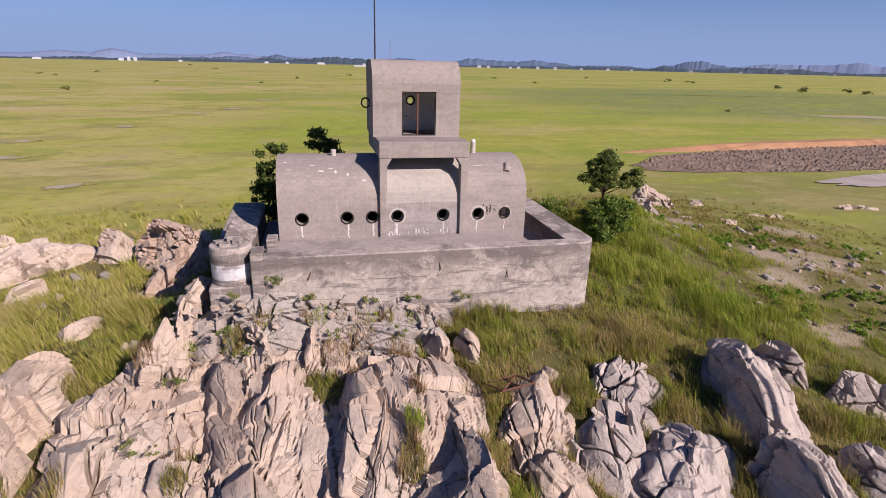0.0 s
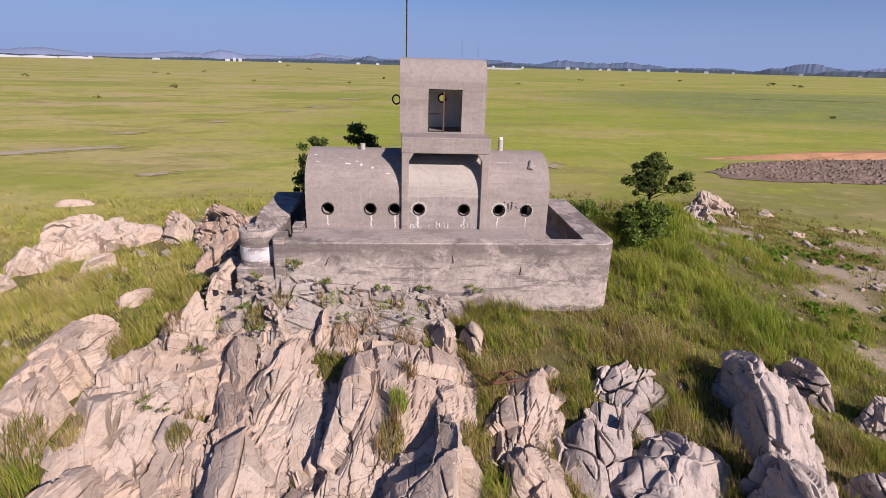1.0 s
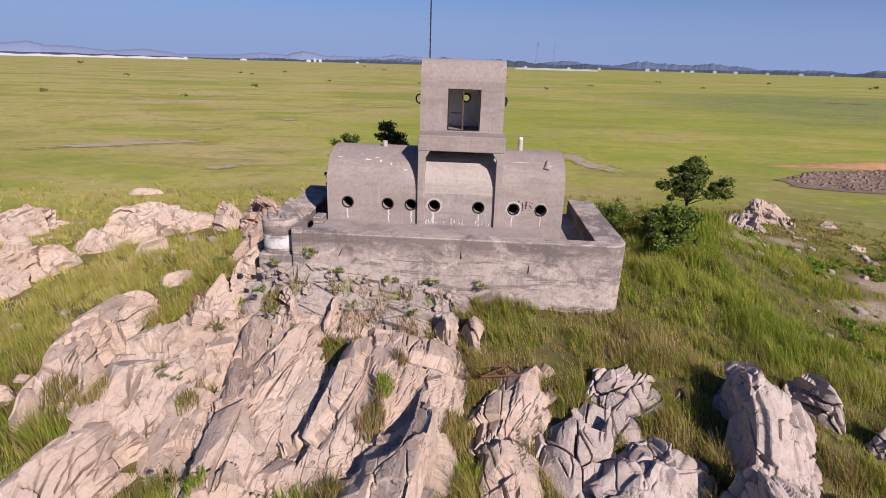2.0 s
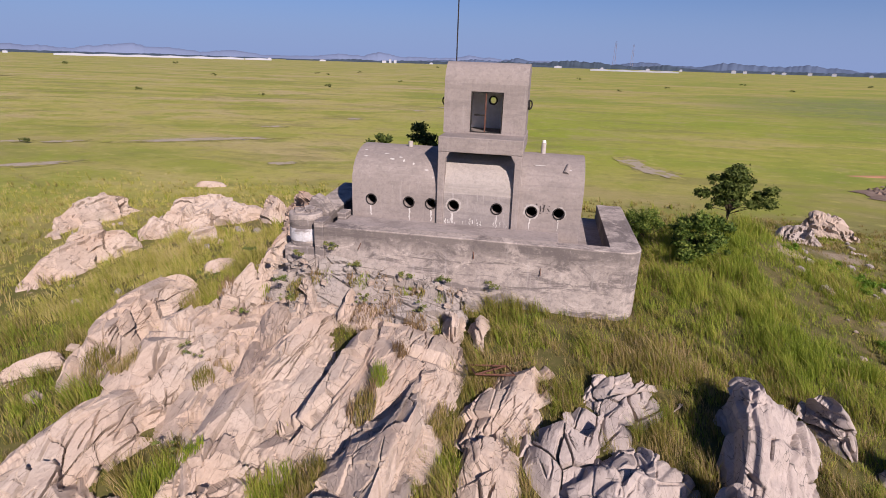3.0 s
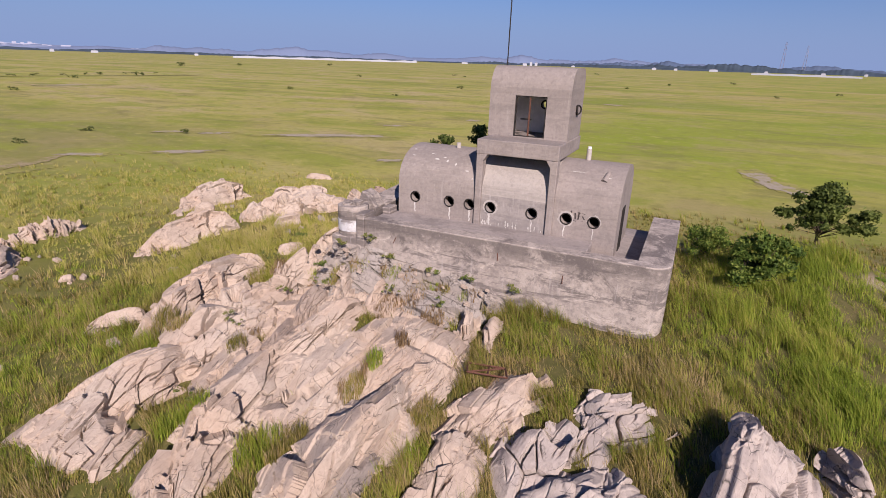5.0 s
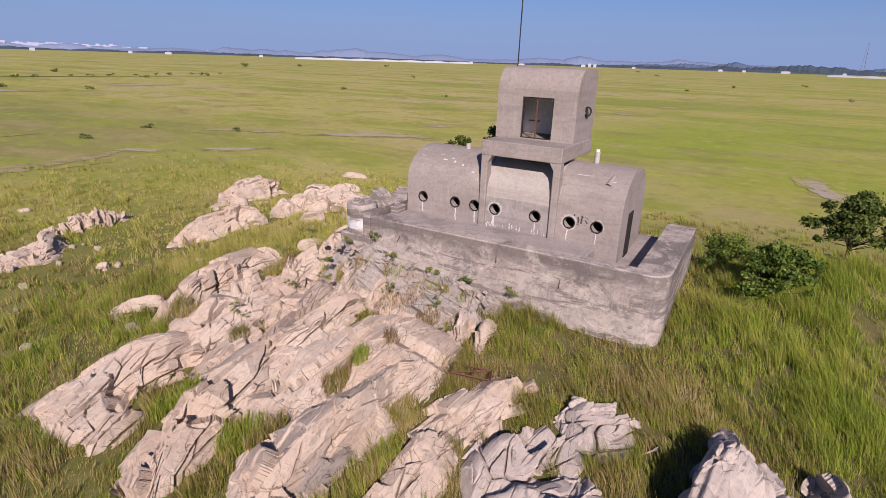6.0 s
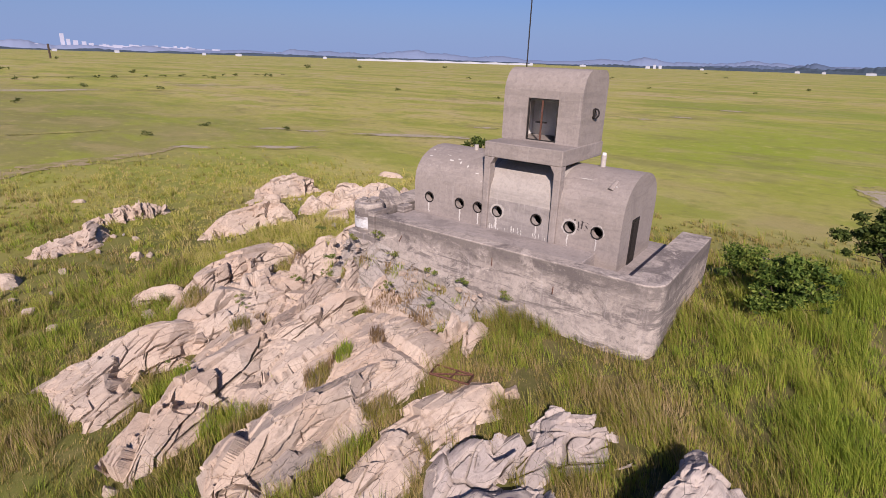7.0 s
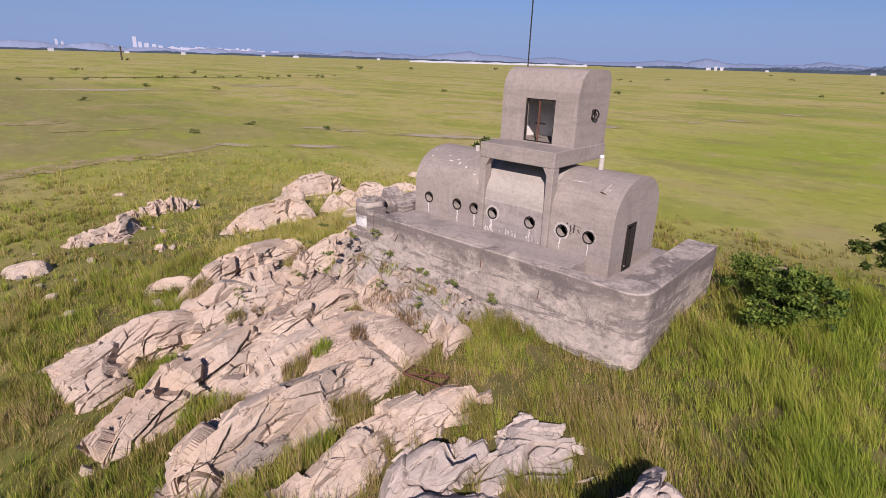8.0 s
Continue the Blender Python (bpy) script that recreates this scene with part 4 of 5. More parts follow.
def vault_mark(x, t, w, d, seed):
    """A pale spalled mark on the vault, t along its arc, with width and depth in metres."""
    rnd = random.Random(seed)
    mid_y, half_y = (HY0 + HY1) / 2, (HY1 - HY0) / 2
    bm = bmesh.new()
    rows = []
    for k in range(4):
        a = math.pi * t + (k - 1.5) / 3 * d / 1.4
        yy, zz = mid_y - half_y * math.cos(a), SPRING + (CROWN - SPRING) * math.sin(a) ** 0.85
        nv = Vector((0, -math.cos(a) * 0.8, math.sin(a))).normalized() * 0.012
        ww = 0.7 * w * (0.35, 1.0, 0.8, 0.25)[k] * rnd.uniform(0.4, 1.2)
        o = rnd.uniform(-0.1, 0.1) * w
        rows.append([bm.verts.new(Vector((x + o - ww / 2, yy, zz)) + nv), bm.verts.new(Vector((x + o + ww / 2, yy, zz)) + nv)])
    for k in range(3):
        bm.faces.new((rows[k][0], rows[k][1], rows[k + 1][1], rows[k + 1][0]))
    return part("spalled_mark", bm, M_LIME, bunker, "white spalled mark")


for x, t, w, d in ((0.05, 0.245, 0.45, 0.07), (-0.2, 0.30, 0.4, 0.03), (0.5, 0.235, 0.12, 0.12), (0.85, 0.21, 0.18, 0.10), (1.35, 0.16, 0.25, 0.05), (-0.9, 0.26, 0.3, 0.04), (5.1, 0.28, 0.9, 0.03), (6.15, 0.25, 0.25, 0.04), (-1.0, 0.34, 0.15, 0.05), (1.6, 0.10, 0.10, 0.08), (0.35, 0.27, 0.25, 0.05)):
    vault_mark(x, t, w, d, int(x * 100) + 500)

# portal: two pillars with haunches, and the slab that carries the tower
part("portal_pillar", plate([(1.79, BASE), (2.0, BASE), (2.03, 3.72), (2.18, 3.96), (1.79, 3.96)], [], "y", 16.27, 0.34), M_CONCRETE, bunker, bevel=0.02)
part("portal_pillar", plate([(4.58, BASE), (4.37, BASE), (4.34, 3.72), (4.19, 3.96), (4.58, 3.96)], [], "y", 16.27, 0.34), M_CONCRETE, bunker, bevel=0.02)
part("tower_slab", box(1.78, 4.59, 16.26, 19.52, 3.96, 4.46), M_CONCRETE, bunker, "thick concrete slab under the tower", bevel=0.03)

# tower
TX0, TX1, TY0, TY1, TZ0, TZ1 = 1.73, 4.54, 17.42, 19.48, 4.46, 6.80


def rounded_top(y0, y1, z0, z1, rf, rr, n=9):
    out = [(y0, z0)]
    out += [(y0 + rf - rf * math.cos(math.pi / 2 * i / n), z1 - 1.25 * rf + 1.25 * rf * math.sin(math.pi / 2 * i / n)) for i in range(n + 1)]
    out += [(y1 - rr + rr * math.sin(math.pi / 2 * i / n), z1 - rr + rr * math.cos(math.pi / 2 * i / n)) for i in range(n + 1)]
    return out + [(y1, z0)]


prof = rounded_top(TY0, TY1, TZ0, TZ1, 0.66, 0.42)
part("side_wall", plate(prof, [circle(18.5, 5.44, 0.15)], "x", TX0, 0.2), M_CONCRETE, bunker)
part("side_wall", plate(prof, [circle(18.5, 5.44, 0.15)], "x", TX1 - 0.2, 0.2), M_CONCRETE, bunker)
ri = rounded_top(TY0 + 0.2, TY1 - 0.2, TZ0, TZ1 - 0.2, 0.5, 0.3)
part("roof_shell", plate(prof[1:-1] + ri[1:-1][::-1], [], "x", TX0 + 0.2, TX1 - TX0 - 0.4), M_CONCRETE, bunker, "rounded concrete tower roof")
zf, zr = prof[1][1], prof[-2][1]
WX0, WX1, WZ0, WZ1 = 2.65, 3.75, 4.50, 5.86
part("front_wall", plate([(TX0 + 0.2, TZ0), (TX1 - 0.2, TZ0), (TX1 - 0.2, zf), (TX0 + 0.2, zf)],
                         [[(WX0, WZ0), (WX1, WZ0), (WX1, WZ1), (WX0, WZ1)]], "y", TY0, 0.2), M_CONCRETE, bunker)
part("rear_wall", plate([(TX0 + 0.2, TZ0), (TX1 - 0.2, TZ0), (TX1 - 0.2, zr), (TX0 + 0.2, zr)],
                        [circle(3.23, 5.48, 0.12)], "y", TY1 - 0.2, 0.2), M_CONCRETE, bunker)
# White linings added inside to bounce light and brighten the tower room.
part("bounce_lining", plate([(TX0 + 0.22, TZ0 + 0.01), (TX1 - 0.22, TZ0 + 0.01), (TX1 - 0.22, zr), (TX0 + 0.22, zr)], [circle(3.23, 5.48, 0.12)], "y", TY1 - 0.225, 0.02), M_WHITE, bunker, "white lining added to brighten the tower room")
part("bounce_lining", plate([(TY0 + 0.22, TZ0 + 0.01), (TY1 - 0.23, TZ0 + 0.01), (TY1 - 0.23, zf), (TY0 + 0.22, zf)], [circle(18.5, 5.44, 0.15)], "x", TX0 + 0.202, 0.02), M_WHITE, bunker, "white lining added to brighten the tower room")
part("bounce_lining", plate([(TY0 + 0.22, TZ0 + 0.01), (TY1 - 0.23, TZ0 + 0.01), (TY1 - 0.23, zf), (TY0 + 0.22, zf)], [circle(18.5, 5.44, 0.15)], "x", TX1 - 0.222, 0.02), M_WHITE, bunker, "white lining added to brighten the tower room")
part("gun_rest", box(2.72, 3.12, TY0 + 0.5, TY0 + 0.56, 5.02, 5.07), M_IRON, bunker, "dark iron cross bar inside the window")
for x, ax in ((TX0 - 0.13, (0.6, 1, 0)), (TX1 + 0.03, (1, 0.2, 0)), (TX1 + 0.05, (1, -0.7, 0))):
    me = ring((x, 18.45, 5.44), ax, 0.15, 0.026)
    me.materials.append(M_IRON)
    part("porthole_ring", me, None, bunker, "dark iron porthole ring swung open")
me = ring((3.23, TY1 - 0.22, 5.48), (0, 1, 0), 0.14, 0.03)
me.materials.append(M_IRON)
part("porthole_ring", me, None, bunker, "dark iron porthole ring")
wf = part("window_frame", plate([(WX0, WZ0), (WX1, WZ0), (WX1, WZ1), (WX0, WZ1)],
                                [[(WX0 + 0.045, WZ0 + 0.03), (WX1 - 0.045, WZ0 + 0.03), (WX1 - 0.045, WZ1 - 0.05), (WX0 + 0.045, WZ1 - 0.05)]], "y", TY0 + 0.03, 0.06), M_IRON, bunker, "rusted dark iron window frame")
part("mullion", box(3.14, 3.185, TY0 + 0.03, TY0 + 0.075, WZ0 + 0.03, WZ1 - 0.05), M_RUST, wf, "rusted upright window bar")

# fixtures on the roofs
part("vent_pipe", rod((5.22, 18.05, 3.7), (5.22, 18.05, 4.22), 0.085, 14), M_PALE, bunker, "pale concrete vent pipe", bevel=0.01)
part("vent_cap", rod((5.22, 18.05, 4.22), (5.22, 18.05, 4.29), 0.065, 14), M_WHITE, bunker, "white pipe end")
part("vent_pipe", rod((0.48, 17.8, 3.7), (0.48, 17.8, 4.02), 0.085, 14), M_PALE, bunker, "short pale concrete vent pipe", bevel=0.01)
spout = rod((6.02, 16.74, 3.40), (6.10, 17.02, 3.66), 0.11, 10, None, 0.06)
part("broken_spout", spout, M_CONCRETE, bunker, "broken concrete lug on the vault")
part("mast", rod((1.93, 18.46, 6.6), (1.93, 18.44, 11.6), 0.022, 8), M_IRON, bunker, "tall thin black iron mast")

# ---- the terrace ----
terrace = thing("terrace", (3.2, 17.5, 0), "low weathered concrete terrace with thick parapet walls", "terrace", rot=(0, 0.3, 0))
arc = [(7.85 + 0.6 * math.sin(math.pi / 2 * i / 8), 15.18 - 0.6 * math.cos(math.pi / 2 * i / 8)) for i in range(9)]
outline = [(-1.93, 14.58)] + arc + [(8.45, 20.45), (7.5, 20.45), (7.5, 15.08), (-1.93, 15.08)]
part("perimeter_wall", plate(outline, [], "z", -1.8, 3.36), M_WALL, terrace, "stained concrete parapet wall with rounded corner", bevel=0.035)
part("floor", box(-1.95, 7.5, 15.08, 20.4, -1.5, 0.98), M_DECK, terrace, "sunken concrete floor")
part("ledge", box(-1.6, 5.95, 15.08, 16.38, 0.9, 1.47), M_DECK, terrace, "worn concrete ledge along the vaulted hall", bevel=0.03)
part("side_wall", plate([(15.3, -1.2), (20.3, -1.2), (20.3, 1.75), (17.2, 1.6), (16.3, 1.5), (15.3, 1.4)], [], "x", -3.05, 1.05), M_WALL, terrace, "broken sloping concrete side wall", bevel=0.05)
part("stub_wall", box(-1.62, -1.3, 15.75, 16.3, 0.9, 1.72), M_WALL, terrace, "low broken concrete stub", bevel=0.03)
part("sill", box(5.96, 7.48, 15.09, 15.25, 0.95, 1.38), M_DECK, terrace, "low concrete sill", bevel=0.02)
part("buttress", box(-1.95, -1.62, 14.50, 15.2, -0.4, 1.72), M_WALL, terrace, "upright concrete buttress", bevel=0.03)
for x, z, t in ((3.32, 1.06, 0.05), (-0.35, 0.98, -0.1), (5.45, 0.70, 0.02)):
    part("rebar_stub", rod((x, 14.60, z + 0.15), (x + t, 14.52, z - 0.12), 0.014, 6), M_RUST, terrace, "rusted bar end")

turret = thing("turret", (-2.5, 15.2, 0.4), "squat round concrete turret with white painted band", "turret")
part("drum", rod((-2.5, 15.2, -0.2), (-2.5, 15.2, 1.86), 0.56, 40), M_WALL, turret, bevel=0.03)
part("painted_band", rod((-2.5, 15.2, 0.95), (-2.5, 15.2, 1.38), 0.566, 40), M_FLAKED, turret, "flaking white painted band")
part("broken_slab", plate([(-2.95, 1.4), (-2.62, 2.18), (-2.3, 2.02), (-2.02, 1.62), (-2.0, 1.4)], [], "y", 15.95, 0.7), M_WALL, turret, "tilted broken concrete slab", bevel=0.04)
for x, y, w, d, h, a in ((-2.62, 15.0, 0.30, 0.2, 0.10, 12), (-2.30, 15.15, 0.24, 0.22, 0.16, -20), (-2.85, 15.3, 0.2, 0.2, 0.08, 35), (-2.45, 15.45, 0.35, 0.2, 0.12, 5)):
    chunk = box(-w / 2, w / 2, -d / 2, d / 2, 0, h)
    bmesh.ops.transform(chunk, matrix=pose(x, y, 1.85, 4, 6, a), verts=chunk.verts[:])
    part("rubble_block", chunk, M_WALL, turret, "loose broken concrete block", bevel=0.02)
part("plinth", box(-3.1, -1.9, 14.62, 15.9, -0.2, 0.78), M_WALL, turret, bevel=0.06)


# ---- rusted frame in the grass ----
frame_thing = thing("steel_frame", (4.4, 11.05, -0.98), "rusted bent steel angle frame lying on the rocks", "steel frame", rot=(-12, 6, 20))
W, D = 0.52, 0.36
for a, b in (((-W, -D), (W, -D)), ((W, -D), (W, D)), ((W, D), (-W, D)), ((-W, D), (-W, -D)), ((-W, -D), (W, D)), ((0, -D), (0.1, D))):
    part("bar", rod((4.4 + a[0], 11.05 + a[1], -0.86), (4.4 + b[0], 11.05 + b[1], -0.86), 0.028, 4), M_RUST, frame_thing)


# ---- bushes and trees ----
def leaf_cloud(name, blobs, count, size, seed, mat, parent, label=""):
    """Many small bent leaves round clump centres (x, y, z, r)."""
    rng = np.random.default_rng(seed)
    b = np.array(blobs, float)
    w = b[:, 3] ** 2
    pick = rng.choice(len(b), count, p=w / w.sum())
    d = rng.normal(size=(count, 3))
    d /= np.linalg.norm(d, axis=1)[:, None]
    rad = b[pick, 3] * np.abs(rng.normal(0.62, 0.32, count))
    c = b[pick, :3] + d * rad[:, None] * np.array([1, 1, 0.62])
    t1 = rng.normal(size=(count, 3))
    t1 /= np.linalg.norm(t1, axis=1)[:, None]
    t2 = np.cross(t1, d + 0.4 * rng.normal(size=(count, 3)))
    t2 /= np.maximum(np.linalg.norm(t2, axis=1), 1e-6)[:, None]
    s = size * rng.uniform(0.6, 1.3, count)[:, None]
    v = np.stack([c - t1 * s, c + t2 * s * 0.45, c + t1 * s, c - t2 * s * 0.45], 1).reshape(-1, 3)
    f = np.arange(count * 4).reshape(-1, 4)
    return part(name, mesh_of(name, v, f, mat), None, parent, label)


def bush(name, x, y, rx, ry, h, seed, label, category, stem=0.25, clumps=26, leaves=5200, size=0.055):
    """A trunk, limbs to each clump and a ragged crown."""
    rnd = random.Random(seed)
    z = float(ground_height(x, y)) - 0.05
    root = thing(name, (x, y, z), label, category)
    blobs, bm = [], bmesh.new()
    rod((x, y, z - 0.1), (x, y, z + stem * h + 0.1), 0.03 + 0.018 * h, 8, bm, 0.02 + 0.012 * h)
    for k in range(clumps):
        a = rnd.uniform(0, 2 * math.pi)
        q = math.sqrt(rnd.uniform(0, 1)) * (0.72 + 0.3 * math.sin(3 * a + seed) + 0.18 * math.sin(7 * a + 2 * seed))
        zz = z + h * (stem + (1 - stem) * rnd.uniform(0.15, 0.95) * (1 - 0.45 * q * q))
        bx, by = x + rx * q * math.cos(a), y + ry * q * math.sin(a)
        blobs.append((bx, by, zz, rnd.uniform(0.10, 0.36)))
        rod((x + rnd.uniform(-.05, .05), y, z + stem * h * rnd.uniform(0.4, 1.0)), (bx, by, zz), 0.018, 5, bm, 0.006)
    part("trunk", bm, M_BARK, root, "thin branching stems")
    leaf_cloud("crown", blobs, leaves, size, seed, M_LEAF_DARK if name == "tree" else M_LEAF, root)
    return root


bush("bush", 10.9, 18.5, 1.5, 1.3, 1.8, 1, "dense dark green bush beside the terrace wall", "bush", 0.12, 46, 11000, 0.07)
bush("bush", 9.6, 21.2, 1.0, 1.0, 1.3, 2, "small dark green bush", "bush", 0.1, 60, 6000)
bush("tree", 13.3, 23.1, 1.55, 1.2, 2.4, 3, "small dark green tree with spreading crown", "tree", 0.26, 62, 14000, 0.08)
bush("tree", 0.2, 21.0, 0.9, 0.7, 5.55, 4, "dark green tree behind the vaulted hall", "tree", 0.3, 55, 8000, 0.075)
bush("tree", -1.7, 20.9, 1.0, 0.7, 5.0, 5, "dark green leaning tree behind the bunker", "tree", 0.2, 60, 9000, 0.075)


# ---- grass ----
def free_of_rocks(x, y):
    inside = (x > -3.0) & (x < 8.5) & (y > 14.55) & (y < 20.5)
    return ~inside & (rock_top(x, y) < ground_height(x, y) + 0.06)


def verdure(x, y):
    """Where the fresh green grass grows, 0 to 1: thick round the terrace's sheltered end, thin on the dry seaward side."""
    w = smooth01(11.3, 14.3, y + 0.25 * (x - 9)) * smooth01(7.8, 9.8, x) * smooth01(27, 14, x) * smooth01(26, 20, y)
    p = np.stack([x * 0.45, y * 0.45, 0 * x], 1)
    w = w + 0.35 * smooth01(-4, -8, x) * smooth01(13, 9, y)
    return np.clip(0.18 + 0.64 * w + 1.3 * (fractal(p, 411, 3) - 0.5), 0, 1)


def bleached(x, y):
    """Where the grass is sun-bleached: the seaward slope behind the ridges."""
    return smooth01(-3, -6, x) * smooth01(11.0, 14.5, y)


def grass(name, x0, x1, y0, y1, per_m2, h0, h1, width, seed, label):
    """Tufts of bent blades; the fresh and the dry ones make two sheets."""
    rng = np.random.default_rng(seed)
    blades = 13
    n = int((x1 - x0) * (y1 - y0) * per_m2 / blades)
    x, y = rng.uniform(x0, x1, n), rng.uniform(y0, y1, n)
    d = fractal(np.stack([x * 0.8, y * 0.8, 0 * x], 1), seed, 4)
    keep = rng.uniform(0, 1, n) < (0.35 + 0.75 * smooth01(0.30, 0.52, d)) * smooth01(0.0, 0.85, grassed(x, y)) * (1 - 0.82 * bare(x, y))
    x, y, d = x[keep], y[keep], d[keep]
    d2 = fractal(np.stack([x * 1.7, y * 1.7, 0 * x + 3], 1), seed + 5, 3)
    tall = rng.uniform(0.55, 1.25, len(x)) * (1 - 0.45 * smooth01(13, 18, x)) * (0.30 + 1.9 * smooth01(0.3, 0.7, d2) * d + 0.3 * d)
    fresh = (rng.uniform(0, 1, len(x)) < verdure(x, y)).astype(int)
    fresh[rng.uniform(0, 1, len(x)) < 0.8 * bleached(x, y)] = 2
    wind = 2.6 + 4.0 * (d2 - 0.5)
    x, y, tall, fresh, wind = (np.repeat(q, blades) for q in (x, y, tall, fresh, wind))
    n = len(x)
    a, r = rng.uniform(0, 2 * np.pi, n), np.abs(rng.normal(0, 0.085, n))
    x, y = x + np.cos(a) * r, y + np.sin(a) * r
    h = rng.uniform(h0, h1, n) * tall
    ok = free_of_rocks(x, y)
    x, y, h, a, r, fresh, wind = (q[ok] for q in (x, y, h, a, r, fresh, wind))
    n = len(x)
    z = ground_height(x, y) - 0.04
    turn = rng.uniform(0, 2 * np.pi, n)
    wx, wy = np.cos(turn) * width, np.sin(turn) * width
    lean = rng.uniform(0.1, 0.5, n) * h
    lx = np.cos(a) * lean + 0.35 * h * np.cos(wind)
    ly = np.sin(a) * lean + 0.35 * h * np.sin(wind)
    v = np.stack([np.stack([x - wx, y - wy, z], 1), np.stack([x + wx, y + wy, z], 1),
                  np.stack([x + 0.35 * lx + wx * 0.7, y + 0.35 * ly + wy * 0.7, z + 0.6 * h], 1),
                  np.stack([x + 0.35 * lx - wx * 0.7, y + 0.35 * ly - wy * 0.7, z + 0.6 * h], 1),
                  np.stack([x + lx, y + ly, z + h], 1)], 1)
    for pick, mat, tone in ((fresh == 1, M_GRASS_FRESH, "fresh green "), (fresh == 0, M_GRASS, "dry olive-brown "), (fresh == 2, M_GRASS_PALE, "pale sun-bleached ")):
        if not pick.any():
            continue
        i = np.arange(int(pick.sum())) * 5
        fs = np.stack([i, i + 1, i + 2, i + 3], 1).tolist() + np.stack([i + 3, i + 2, i + 4], 1).tolist()
        tagged(new(name, mesh_of(name, v[pick].reshape(-1, 3), fs, mat)), tone + label, "grass", kind="stuff")


grass("grass", 3.0, 18.0, 3.5, 22.0, 900, 0.18, 0.50, 0.0065, 61, "tufted grass on the knoll")
grass("grass", -13.0, 3.0, 2.0, 22.0, 620, 0.16, 0.46, 0.0075, 62, "tufted grass between the rocks")
grass("grass", 18.0, 34.0, 5.0, 36.0, 300, 0.13, 0.38, 0.011, 65, "rough grass on the far flank of the knoll")
grass("grass", -44.0, -13.0, -3.0, 40.0, 130, 0.14, 0.38, 0.013, 63, "marsh grass round the knoll")
grass("grass", -13.0, 26.0, 20.5, 40.0, 90, 0.18, 0.42, 0.014, 64, "marsh grass behind the bunker")


def tuft(x, y, r, n, h, seed, mat, label):
    """One stand of tall grass rooted in a crevice of the rock."""
    rng = np.random.default_rng(seed)
    a, q = rng.uniform(0, 2 * np.pi, n), r * np.sqrt(rng.uniform(0, 1, n))
    bx, by = x + q * np.cos(a), y + 1.4 * q * np.sin(a)
    bz = np.maximum(rock_top(bx, by), ground_height(bx, by)) - 0.06
    bz = np.minimum(bz, np.median(bz) + 0.10)
    hh = h * rng.uniform(0.5, 1.1, n)
    turn, la = rng.uniform(0, 2 * np.pi, n), rng.uniform(0, 2 * np.pi, n)
    wx, wy = np.cos(turn) * 0.008, np.sin(turn) * 0.008
    lean = rng.uniform(0.1, 0.5, n) * hh
    lx, ly = np.cos(la) * lean, np.sin(la) * lean
    v = np.stack([np.stack([bx - wx, by - wy, bz], 1), np.stack([bx + wx, by + wy, bz], 1),
                  np.stack([bx + 0.35 * lx + wx * 0.7, by + 0.35 * ly + wy * 0.7, bz + 0.6 * hh], 1),
                  np.stack([bx + 0.35 * lx - wx * 0.7, by + 0.35 * ly - wy * 0.7, bz + 0.6 * hh], 1),
                  np.stack([bx + lx, by + ly, bz + hh], 1)], 1).reshape(-1, 3)
    i = np.arange(n) * 5
    fs = np.stack([i, i + 1, i + 2, i + 3], 1).tolist() + np.stack([i + 3, i + 2, i + 4], 1).tolist()
    tagged(new("grass_tuft", mesh_of("grass_tuft", v, fs, mat)), label, "grass tuft", "tufts on the rocks", "stuff")


for k, (x, y, r, n, h) in enumerate(((-2.55, 6.9, 0.42, 520, 0.62), (-2.7, 7.6, 0.3, 300, 0.5), (-6.6, 14.4, 0.45, 380, 0.4), (-6.2, 14.8, 0.3, 260, 0.4), (-6.85, 10.2, 0.4, 420, 0.42), (-5.4, 9.7, 0.35, 360, 0.42), (0.2, 7.0, 0.5, 700, 0.55), (0.85, 7.2, 0.45, 600, 0.5), (1.6, 9.0, 0.28, 260, 0.42), (1.75, 9.7, 0.22, 200, 0.4), (-3.2, 9.8, 0.25, 200, 0.35),
                                      (3.45, 9.45, 0.3, 320, 0.42), (3.75, 8.2, 0.28, 300, 0.45), (3.3, 9.0, 0.2, 180, 0.35), (-2.3, 13.9, 0.25, 220, 0.35), (-1.5, 6.9, 0.2, 160, 0.3))):
    tuft(x, y, r, n, h, 2000 + k, M_GRASS if k % 3 else M_GRASS_FRESH, "stand of tall yellow-green grass in a rock crevice" if k % 3 else "stand of tall green grass in a rock crevice")
for k, (x, y, r, n, h) in enumerate(((0.2, 13.1, 0.4, 240, 0.26), (1.9, 12.9, 0.35, 240, 0.3), (0.9, 13.5, 0.4, 220, 0.24), (-4.6, 13.3, 0.3, 170, 0.3), (-3.4, 10.6, 0.25, 140, 0.3), (0.6, 11.9, 0.12, 40, 0.3), (1.65, 9.3, 0.14, 60, 0.55), (1.3, 8.8, 0.1, 40, 0.5), (2.0, 10.8, 0.2, 130, 0.4), (4.2, 11.5, 0.6, 380, 0.22), (5.0, 12.0, 0.4, 220, 0.22))):
    tuft(x, y, r, n, h, 2100 + k, M_STRAW, "withered brown weeds rooted in a rock crevice")


rt = random.Random(63)
for k in range(22):
    x = -3.6 + 8.4 * k / 21 + rt.uniform(-0.25, 0.25)
    tuft(x, 14.22 - abs(rt.gauss(0, 0.22)), rt.uniform(0.08, 0.24), rt.randint(35, 110), rt.uniform(0.12, 0.30), 2200 + k, (M_GRASS_FRESH, M_STRAW, M_GRASS)[k % 3], "sparse weeds and grass at the foot of the concrete wall")


